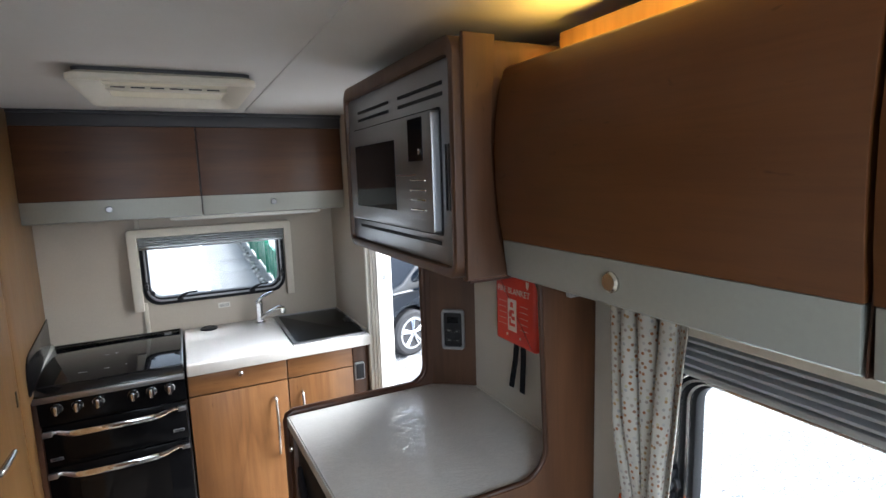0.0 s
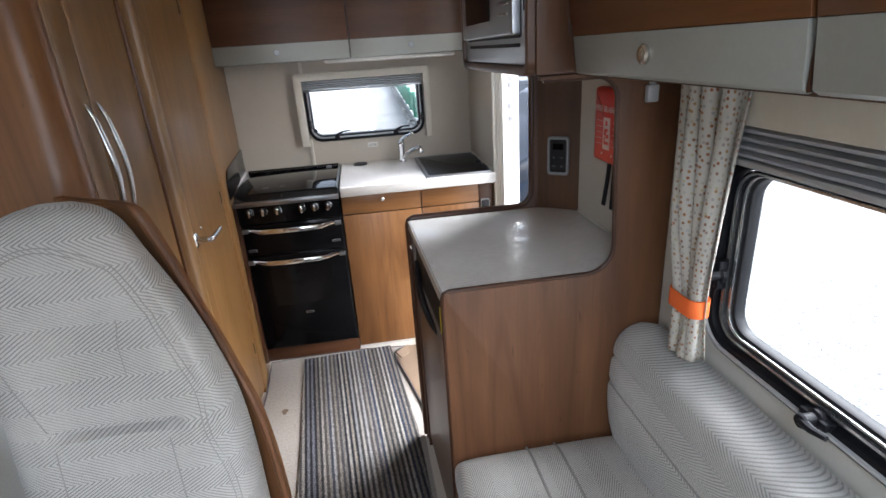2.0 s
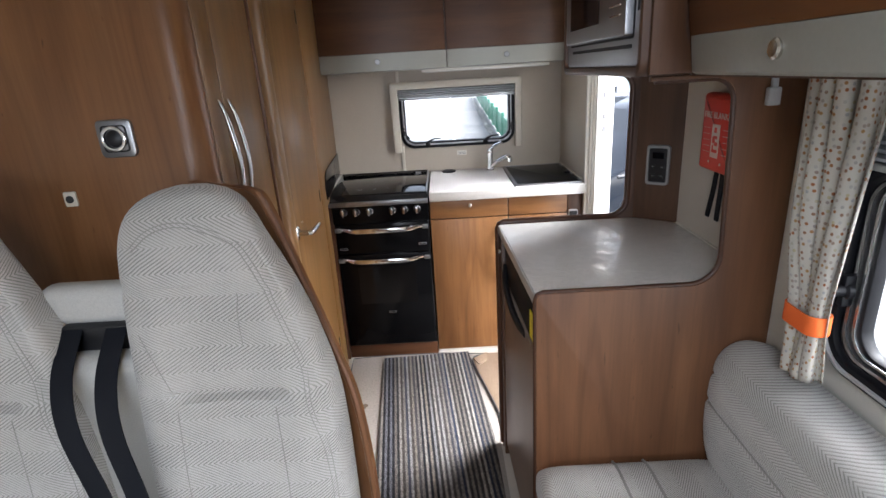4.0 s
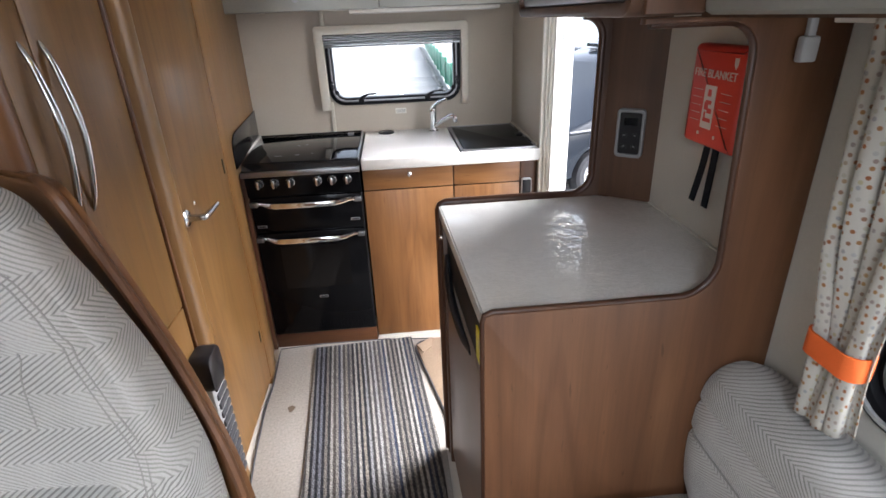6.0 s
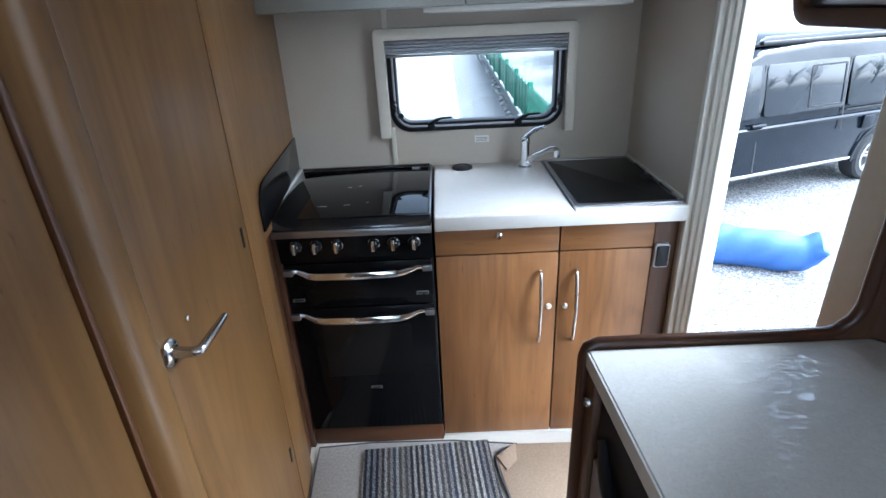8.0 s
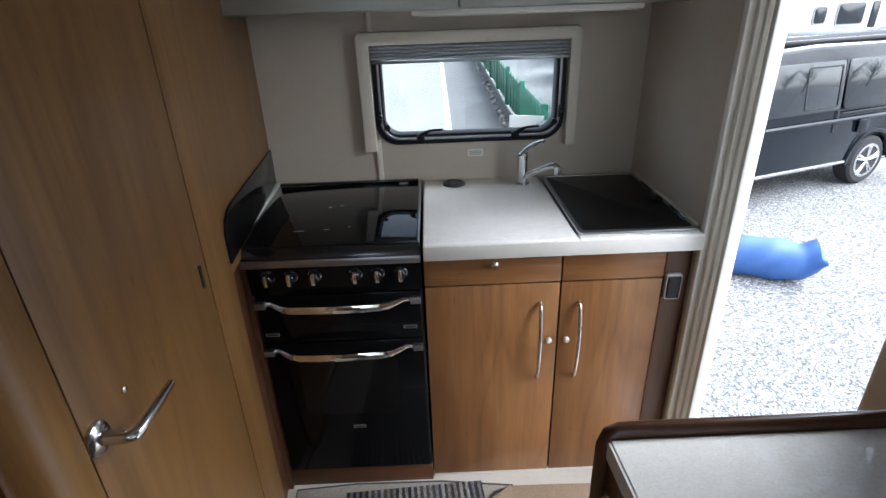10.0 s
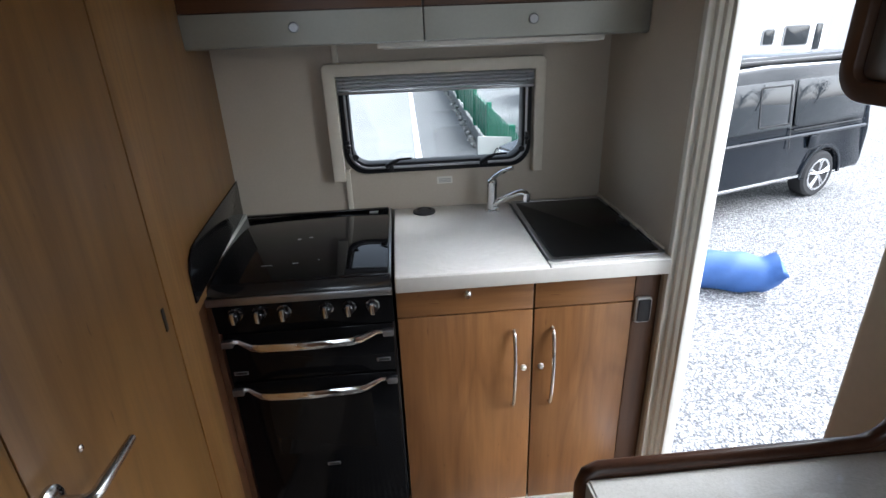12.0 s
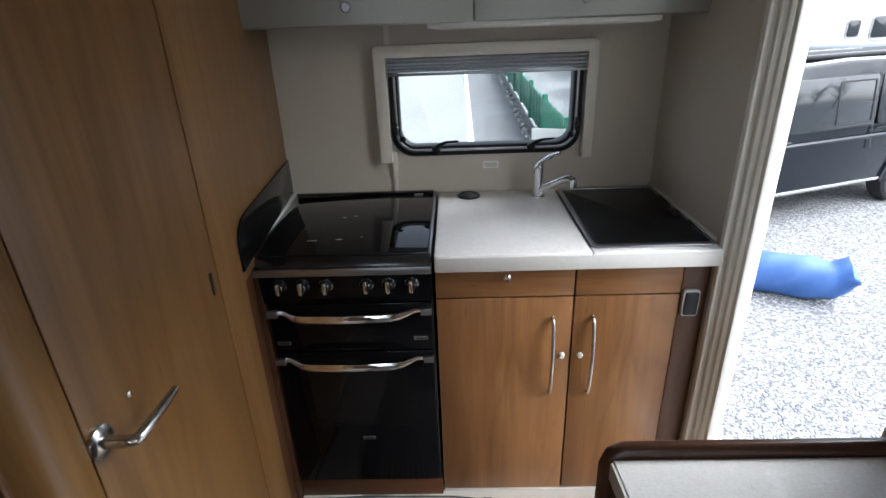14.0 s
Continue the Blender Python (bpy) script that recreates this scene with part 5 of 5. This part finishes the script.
# ---- roof light ----
rl = thing("rooflight", (1.215, 2.9, 1.915), "cream roof light with a closed pleated blind", "roof light")
rows = []
for inset, z in ((0.012, 1.93), (0.0, 1.922), (0.0, 1.91), (0.004, 1.905), (0.02, 1.905), (0.05, 1.922), (0.062, 1.93), (0.064, 1.948)):
    rows.append([(x, y, z) for x, y in rrect(0.985 + inset, 1.44 - inset, 2.63 + inset, 3.17 - inset, 0.035)])
part("frame", skin(rows, caps=False), cream_plastic, rl)
# dark ring added to draw the shadow gap between frame and ceiling
part("gasket", ring(rrect(0.999, 1.426, 2.644, 3.156, 0.03), rrect(1.03, 1.4, 2.68, 3.12, 0.02), "z", 1.926, 1.9405), charcoal, rl, "dark ring in place of the shadow gap above the frame")
for i in range(12):
    y = 2.7 + i * 0.0333
    part("pleat", prism([(y, 1.951), (y + 0.0167, 1.928), (y + 0.0333, 1.951), (y + 0.0333, 1.9525), (y + 0.0167, 1.9295), (y, 1.9525)], "x", 1.05, 1.38), roof_blind_mat, rl)
rail = part("blind_rail", box(1.052, 1.378, 2.85, 2.885, 1.916, 1.929, 0.003), cream_plastic, rl, "cream blind rail with slots")
for i in range(6):
    x = 1.066 + i * 0.051
    part("slot", box(x, x + 0.036, 2.8488, 2.8503, 1.9205, 1.9245), charcoal, rail)
part("dome", prism(rrect(1.0, 1.43, 2.65, 3.15, 0.04), "z", 2.0, 2.02), pane_glass, rl, "clear roof dome").visible_shadow = False
part("kerb", ring(rrect(1.02, 1.41, 2.67, 3.13, 0.03), rrect(1.05, 1.38, 2.7, 3.1, 0.02), "z", 1.98, 2.001), white_plastic, rl)

# ---- floor coverings ----
carpet_pts = [(0.7, 3.29), (0.705, 3.18), (0.716, 3.02), (0.714, 2.85), (0.73, 2.6), (0.745, 2.45), (0.76, 2.0), (1.06, 1.9), (1.06, 1.0), (1.03, 0.3), (1.46, 0.3), (1.432, 1.9), (1.43, 2.55), (1.44, 3.0), (1.44, 3.27), (1.2, 3.3), (0.9, 3.305)]
cp_ob = solid("carpet", prism(carpet_pts, "z", 0.0005, 0.009, 0.002), carpet_mat, (1.08, 2.5, 0), "beige fitted carpet with a small brown stain", "carpet")
part("binding", tube([(x, y, 0.007) for x, y in carpet_pts[6::-1] + carpet_pts[:-4:-1]], 0.0045, 6), charcoal, cp_ob, "dark bound edge")
solid("carpet_stain", prism([(0.82 + 0.014 * math.cos(a) * (1 + 0.3 * math.sin(3 * a)), 2.85 + 0.02 * math.sin(a)) for a in (2 * math.pi * i / 14 for i in range(14))], "z", 0.0085, 0.0094), stain_mat, (0.82, 2.85, 0.0085), "small brown stain on the carpet", "stain")
solid("rug", prism([(0.872, 3.262), (1.332, 3.288), (1.405, 2.6), (1.42, 2.0), (1.43, 1.4), (0.955, 1.38), (0.94, 2.0), (0.92, 2.5)], "z", 0.0095, 0.02, 0.003), rug_mat, (1.15, 2.4, 0.0095), "grey, navy and cream striped woven rug", "rug")
dm = solid("doormat", prism([(1.352, 3.2), (1.43, 3.262), (1.6, 3.26), (1.92, 3.25), (1.93, 2.6), (1.46, 2.6), (1.44, 2.75), (1.4, 2.95)], "z", 0.0095, 0.019, 0.003), mat_tan, (1.65, 2.95, 0.0095), "tan doormat inside the entrance", "doormat")
part("binding", tube(spline([(1.432, 3.262, 0.015), (1.352, 3.2, 0.016), (1.4, 2.95, 0.015), (1.44, 2.75, 0.015), (1.46, 2.6, 0.015)], 5), 0.005, 6), charcoal, dm, "dark stitched edge")
part("folded_corner", prism([(1.354, 3.202), (1.43, 3.262), (1.425, 3.18), (1.385, 3.14)], "z", 0.0195, 0.026, 0.002), mat_tan, dm, "turned-up corner")

# ---- outside ----
GZ = -0.8
g = bmesh.new()
for p in ((-900, -900), (900, -900), (900, 900), (-900, 900)):
    g.verts.new((*p, GZ))
g.faces.new(g.verts[:])
structure("ground", g, gravel_mat, "pale grey gravel yard", "ground")
road = structure("road", box(-12, 1.62, 5.5, 90, GZ - 0.05, GZ + 0.012), asphalt_mat, "weathered pale asphalt road", "road")
structure("pavement", prism([(1.62, 5.5), (2.72, 5.5), (3.0, 13.0), (4.6, 60), (1.9, 60), (1.62, 13)], "z", GZ - 0.05, GZ + 0.014), path_mat, "darker asphalt strip beside the fence", "pavement")
structure("road_line", prism([(1.44, 9.0), (1.56, 9.0), (2.35, 60.0), (2.2, 60.0)], "z", GZ - 0.01, GZ + 0.019), line_mat, "white painted road line", "road marking")

rng = random.Random(4)
stones = []
for k in range(150):
    y = 8.2 + k * 0.12 * (1 + k / 140)
    x = 2.62 + (y - 8) * 0.031 + rng.uniform(-0.06, 0.05)
    s = rng.uniform(0.04, 0.085)
    b = bmesh.new()
    bmesh.ops.create_icosphere(b, subdivisions=1, radius=s)
    for v in b.verts:
        v.co = Vector((v.co.x * 1.1, v.co.y * 1.2, v.co.z * 0.8)) * rng.uniform(0.85, 1.1) + Vector((x, y, GZ + s * 0.5))
    stones.append(b)
tagged(solid("rubble_edge", join(*stones), rubble_mat, (2.8, 12, GZ), "low row of grey rubble stones along the fence", "stones", kind="stuff"))

fence = thing("fence", (3.0, 14, GZ), "green painted palisade fence along the road", "fence")
fx = lambda y: 2.86 + (y - 8) * 0.034
for k in range(12):
    y0, y1 = 12.6 + k * 2.6, 12.6 + (k + 1) * 2.6 - 0.06
    a = [(fx(y0), y0), (fx(y1), y1), (fx(y1) + 0.03, y1), (fx(y0) + 0.03, y0)]
    part("board", prism(a, "z", GZ + 0.08, GZ + 0.78), fence_green, fence)
for k in range(14):
    y = 7.4 + k * 2.6
    part("post", box(fx(y) - 0.05, fx(y) + 0.05, y - 0.05, y + 0.05, GZ, GZ + 0.9, 0.01), fence_green, fence)
for k in range(72):
    y = 7.5 + k * 0.15 if k < 34 else 12.6 + (k - 34) * 0.55
    x = fx(y) - 0.03
    part("pale", prism([(y - 0.03, GZ + 0.1), (y + 0.03, GZ + 0.1), (y + 0.03, GZ + 0.8), (y, GZ + 0.88), (y - 0.03, GZ + 0.8)], "x", x - 0.008, x + 0.006), fence_green, fence)
for z in (GZ + 0.22, GZ + 0.64):
    part("rail", prism([(fx(7.4), 7.4), (fx(44), 44), (fx(44) + 0.04, 44), (fx(7.4) + 0.04, 7.4)], "z", z, z + 0.05), fence_green, fence)
sign = thing("warning_sign", (fx(9.9) - 0.24, 9.9, GZ), "white warning sign with a black triangle standing before the fence", "sign")
sm = pose(fx(9.9) - 0.24, 9.9, GZ + 0.5, 0, 0, -20)
part("plate", moved(box(-0.3, 0.3, -0.01, 0.01, -0.3, 0.25), sm), white_plastic, sign)
for px in (-0.2, 0.2):
    part("post", moved(box(px - 0.015, px + 0.015, 0.0105, 0.04, -0.5, 0.2), sm), grey_plastic, sign)
part("triangle", moved(ring([(-0.11, -0.1), (0.11, -0.1), (0, 0.1)], [(-0.08, -0.085), (0.08, -0.085), (0, 0.065)], "y", -0.014, -0.01), sm), print_black, sign)


def wheel(parent, x, y, side):
    w = part("wheel", lathe([(0.2, -0.11), (0.3, -0.115), (0.335, -0.09), (0.342, 0.0), (0.335, 0.09), (0.3, 0.115), (0.2, 0.11)], "y", (x, y, 0.34), 32), tyre_mat, parent, "black tyre")
    f = y - 0.118 * side
    part("rim", ring(arc(x, 0.34, 0.235, 0, 348.75, 31), arc(x, 0.34, 0.2, 0, 348.75, 31), "y", f, f + 0.1 * side), alloy, w, "light alloy rim")
    part("hub", lathe([(0.05, 0.0), (0.05, -0.02 * side), (0.03, -0.03 * side)], "y", (x, f + 0.025 * side, 0.34), 16), alloy, w)
    for i in range(5):
        a = 2 * math.pi * i / 5 + 0.3
        for d in (-0.17, 0.17):
            part("spoke", tube([(x + 0.04 * math.cos(a + d), f + 0.006 * side, 0.34 + 0.04 * math.sin(a + d)), (x + 0.21 * math.cos(a + d * 0.75), f + 0.006 * side, 0.34 + 0.21 * math.sin(a + d * 0.75))], 0.017, 6), alloy, w)


def lean(bm):
    """Tumblehome of a vehicle's upper body."""
    for v in bm.verts:
        v.co.y *= 1 - 0.13 * max(0, v.co.z - 0.95)
    return bm


def van(name, m, paint, label):
    """A passenger van at the origin, nose towards -x, side windows, wheels and mirror."""
    v = thing(name, (0, 0, 0), label, "van")
    prof = [(-2.5, 0.35), (-2.55, 0.6), (-2.45, 0.92), (-1.75, 1.1), (-0.95, 1.72), (-0.6, 1.86), (0.3, 1.9), (2.1, 1.88), (2.42, 1.8), (2.5, 1.5), (2.56, 0.9), (2.55, 0.45), (2.5, 0.33)]
    outline = [*reversed(prof)]
    bottom = [(-2.5, 0.35), *arc(-1.6, 0.33, 0.4, 180, 0, 12), *arc(1.6, 0.33, 0.4, 180, 0, 12), (2.5, 0.33)]
    pts = bottom[:-1] + outline[:-1]
    part("body", lean(prism(pts, "y", -0.95, 0.95, 0.06, 3)), paint, v)
    for s in (-1, 1):
        part("roof_rail", lean(box(-0.5, 2.2, s * 0.81 - 0.02, s * 0.81 + 0.02, 1.9, 1.95, 0.012)), black_plastic, v)
    part("pop_roof", lean(prism([(-0.6, 1.88), (2.3, 1.88), (2.36, 1.93), (2.2, 1.99), (-0.4, 2.0), (-0.62, 1.93)], "y", -0.78, 0.78, 0.03)), paint, v)
    for x0, x1, cut in ((-1.55, -0.62, True), (-0.53, 0.8, False), (0.86, 2.33, False)):
        for s in (-1, 1):
            z0, z1 = 1.1, 1.7
            q = [(x0, z0), (x1, z0), (x1, z1), (x0 + (0.75 if cut else 0.0), z1)]
            g0 = part("side_window", lean(prism(q if cut else rrect(x0, x1, z0, z1, (0.07, 0.12, 0.22, 0.05) if x0 > 0 else 0.05, 8), "y", s * 0.952 - 0.008, s * 0.952 + 0.008, 0.004)), car_glass, v, "tinted side window")
            if not cut and x0 < 0:
                part("slider", lean(ring(rrect(x0 + 0.7, x1 - 0.04, z0 + 0.04, z1 - 0.05, 0.03), rrect(x0 + 0.72, x1 - 0.06, z0 + 0.06, z1 - 0.07, 0.02), "y", s * 0.962 - 0.004, s * 0.962 + 0.004)), black_plastic, g0)
    part("windscreen", prism([(-1.72, 1.12), (-0.98, 1.7), (-0.96, 1.69), (-1.69, 1.1)], "y", -0.78, 0.78), car_glass, v)
    part("rear_window", box(2.5, 2.545, -0.68, 0.68, 1.15, 1.62, 0.02), car_glass, v)
    for s in (-1, 1):
        part("upper_crease", lean(prism([(s * 0.945, 0.985), (s * 0.957, 0.962), (s * 0.945, 0.935)], "x", -2.1, 2.44, 0.002)), paint, v)
        part("slide_rail", lean(box(0.86, 2.3, s * 0.955 - 0.006, s * 0.955 + 0.006, 1.045, 1.062, 0.003)), black_plastic, v)
        part("wheel_lip", lean(ring(arc(1.6, 0.33, 0.45, 180, 0, 16), arc(1.6, 0.33, 0.4, 180, 0, 16), "y", s * 0.955 - 0.012, s * 0.955 + 0.012, 0.004)), paint, v)
        part("fuel_flap", lean(prism(rrect(1.22, 1.42, 0.76, 0.94, 0.03), "y", s * 0.953 - 0.006, s * 0.953 + 0.006, 0.003)), paint, v)
        part("sill_trim", box(-1.15, 1.15, s * 0.952 - 0.012, s * 0.952 + 0.012, 0.36, 0.4, 0.006), alloy, v, "bright sill line")
        part("door_handle", lean(box(-0.72, -0.5, s * 0.97 - 0.02, s * 0.97 + 0.02, 0.99, 1.03, 0.012)), paint, v)
        for gx, gz in ((-0.565, 0.42), (0.812, 0.8)):
            part("door_gap", lean(box(gx, gx + 0.012, s * 0.953 - 0.004, s * 0.953 + 0.004, gz, 1.7)), print_black, v)
        part("mirror", lean(prism(rrect(-1.42, -1.22, 1.1, 1.27, 0.05), "y", s * 0.98 if s > 0 else -1.2, s * 1.2 if s > 0 else -0.98, 0.03)), paint, v)
        part("tail_lamp", box(2.5, 2.57, s * 0.8 - 0.06, s * 0.8 + 0.06, 0.95, 1.4, 0.02), lamp_red, v)
        part("head_lamp", box(-2.5, -2.35, s * 0.72 - 0.15, s * 0.72 + 0.15, 0.72, 0.9, 0.03), alloy, v)
        for x in (-1.6, 1.6):
            wheel(v, x, s * 0.84, 1 if s < 0 else -1)
    part("front_bumper", box(-2.6, -2.45, -0.88, 0.88, 0.32, 0.6, 0.05), paint, v)
    part("rear_bumper", box(2.48, 2.6, -0.9, 0.9, 0.36, 0.62, 0.05), paint, v)
    v.matrix_world = m
    return v


RW, FW = Vector((6.8, 8.42)), Vector((3.85, 7.35))
d = (FW - RW).normalized()
yaw = math.degrees(math.atan2(-d.y, -d.x))
mid = (RW + FW) / 2 + Vector((-d.y, d.x)) * -0.9
van("van", pose(mid.x, mid.y, GZ, 0, 0, yaw) @ Matrix.Diagonal((0.97, 0.95, 0.93, 1)), van_paint, "dark slate passenger van parked on the gravel")


def camper(at, yaw, length, label):
    """White coachbuilt motorhome: body, overcab, windows, wheels."""
    c = thing("motorhome", (0, 0, 0), label, "motorhome", "parked motorhomes")
    prof = [(-length / 2, 0.45), (length / 2, 0.45), (length / 2, 2.85), (-length / 2 + 0.4, 2.95), (-length / 2 - 0.1, 2.5), (-length / 2 + 0.1, 2.0)]
    part("body", prism(prof, "y", -1.12, 1.12, 0.07, 3), car_white, c)
    for s in (-1, 1):
        for x0, x1, z0, z1 in ((-length * 0.38, -length * 0.22, 1.35, 1.95), (0.9, 1.3, 1.5, 1.9), (1.72, 2.66, 1.45, 1.97)):
            w = part("window", prism(rrect(x0, x1, z0, z1, 0.08), "y", s * 1.125 - 0.012, s * 1.125 + 0.012, 0.006), car_glass, c, "dark tinted window")
            part("window_rim", ring(rrect(x0 - 0.04, x1 + 0.04, z0 - 0.04, z1 + 0.04, 0.1), rrect(x0, x1, z0, z1, 0.08), "y", s * 1.13 - 0.016, s * 1.13 + 0.016, 0.005), print_grey, w, "grey window rim")
        part("door_window", prism(rrect(2.94, 3.22, 1.22, 2.02, 0.06), "y", s * 1.125 - 0.012, s * 1.125 + 0.012, 0.006), car_glass, c, "narrow dark door window")
        part("stripe", box(-length / 2 + 0.2, length / 2 - 0.1, s * 1.123 - 0.006, s * 1.123 + 0.006, 0.95, 1.03), print_grey, c)
        part("skirt", box(-length / 2, length / 2, s * 1.1 - 0.02, s * 1.1 + 0.02, 0.3, 0.47), charcoal, c)
        for x in (-length * 0.28, length * 0.25):
            part("tyre", lathe([(0.18, -0.1), (0.33, -0.1), (0.34, 0.0), (0.33, 0.1), (0.18, 0.1)], "y", (x, s * 0.98, 0.34), 20), tyre_mat, c)
    c.matrix_world = pose(at[0], at[1], GZ, 0, 0, yaw)
    return c


camper((10.5, 18.0), 15, 7.0, "white coachbuilt motorhome parked behind the van")
camper((19.5, 20.5), 12, 7.0, "white coachbuilt motorhome at the end of the row")
camper((9.0, 26.5), 75, 6.5, "white motorhome parked beyond the fence")


def small_car(at, yaw, paint, label):
    c = thing("car", (0, 0, 0), label, "car", "parked cars")
    prof = [(-2.05, 0.35), (2.0, 0.35), (2.1, 0.75), (1.95, 1.0), (1.3, 1.4), (0.6, 1.5), (-0.2, 1.48), (-1.0, 1.02), (-1.9, 0.85), (-2.1, 0.6)]
    part("body", lean(prism(prof, "y", -0.86, 0.86, 0.06, 3)), paint, c)
    part("windscreen", prism([(-0.98, 1.04), (-0.26, 1.46), (-0.22, 1.44), (-0.94, 1.02)], "y", -0.7, 0.7), car_glass, c)
    for s in (-1, 1):
        part("side_window", lean(prism([(-0.75, 1.05), (1.35, 1.05), (1.1, 1.36), (0.5, 1.43), (-0.15, 1.42)], "y", s * 0.862 - 0.008, s * 0.862 + 0.008)), car_glass, c)
        part("head_lamp", box(-2.06, -1.85, s * 0.62 - 0.16, s * 0.62 + 0.16, 0.66, 0.82, 0.04), alloy, c)
        for x in (-1.3, 1.3):
            part("tyre", lathe([(0.16, -0.1), (0.3, -0.1), (0.31, 0.0), (0.3, 0.1), (0.16, 0.1)], "y", (x, s * 0.76, 0.31), 20), tyre_mat, c)
    part("grille", box(-2.12, -2.02, -0.45, 0.45, 0.5, 0.64, 0.02), black_plastic, c)
    c.matrix_world = pose(at[0], at[1], GZ, 0, 0, yaw)
    return c


small_car((5.6, 13.6), 75, car_silver, "silver-grey car parked behind the fence")
small_car((6.6, 19.0), 80, car_white, "white car parked further along the fence")

# blue bag lying on the gravel
rows = []
bx, by, br = 4.13, 6.18, radians(-24)
for j in range(25):
    u = -1 + 2 * j / 24
    taper = (1 - abs(u) ** 16) ** 0.5 if abs(u) < 1 else 0.0
    row = []
    for i in range(28):
        a = 2 * math.pi * i / 28
        wr = 1 + 0.05 * math.sin(5 * a + 7 * u) + 0.04 * math.sin(11 * u + 3 * a)
        w, h = 0.22 + 0.05 * abs(u) ** 6, 0.17 * taper * (1 - 0.45 * max(0, u) ** 2) + 0.02
        x, y = u * 0.46, w * math.cos(a) * wr
        z = max(-0.11, h * math.sin(a) * wr)
        row.append((bx + x * math.cos(br) - y * math.sin(br), by + x * math.sin(br) + y * math.cos(br), GZ + 0.13 + z + 0.42 * max(0, u - 0.7)))
    rows.append(row)
solid("bag", skin(rows), bag_blue, (bx, by, GZ), "blue plastic sack lying on the gravel", "bag")

# bare trees behind the parked motorhomes
def tree(x, y, h, seed):
    r = random.Random(seed)
    t = thing("tree", (x, y, GZ), "bare winter tree behind the parked vehicles", "tree", "bare trees")
    part("trunk", tube([(x, y, GZ), (x + 0.1, y, GZ + h * 0.25), (x, y + 0.1, GZ + h * 0.5)], [0.2, 0.16, 0.11], 8), bark, t)
    twigs = []
    for i in range(60):
        z = GZ + h * r.uniform(0.22, 0.55)
        a, l = r.uniform(0, 6.283), h * r.uniform(0.18, 0.42)
        p0 = Vector((x, y, z))
        p1 = p0 + Vector((math.cos(a) * l * 0.5, math.sin(a) * l * 0.5, l * 0.45))
        p2 = p1 + Vector((math.cos(a + 0.4) * l * 0.4, math.sin(a + 0.4) * l * 0.4, l * 0.4))
        twigs.append(tube([p0, p1, p2], [0.05, 0.03, 0.01], 5))
        for _ in range(4):
            q = p1.lerp(p2, r.random())
            twigs.append(tube([q, q + Vector((r.uniform(-0.6, 0.6), r.uniform(-0.6, 0.6), r.uniform(0.2, 0.8)))], [0.015, 0.006], 4))
    part("crown", join(*twigs), bark, t)


for i, (x, y, h) in enumerate(((14, 33, 8), (19, 35, 9), (24, 33, 8), (29, 36, 9), (7, 38, 8), (31, 2, 8), (35, -4, 9), (38, -11, 9))):
    tree(x, y, h, i)

# white outer side of the motorhome
structure("outer_wall", join(box(2.0585, 2.066, -1.6, 0.7, -0.3, 1.985), box(2.0585, 2.066, 1.7, 2.6, -0.3, 1.985), box(2.0585, 2.066, 0.7, 1.7, -0.3, 0.88), box(2.0585, 2.066, 0.7, 1.7, 1.29, 1.985),
                             box(2.0805, 2.088, 3.38, 3.91, -0.3, 1.985)), car_white, "white outer side of the motorhome", "wall")
# outer skin of the motorhome's roof, to close it above
structure("roof_shell", join(box(-0.2, 2.12, -1.7, 2.65, 1.985, 2.0), box(-0.2, 2.12, 3.15, 3.95, 1.985, 2.0), box(-0.2, 1.0, 2.65, 3.15, 1.985, 2.0), box(1.43, 2.12, 2.65, 3.15, 1.985, 2.0)), car_white, "white outer roof of the motorhome", "roof")
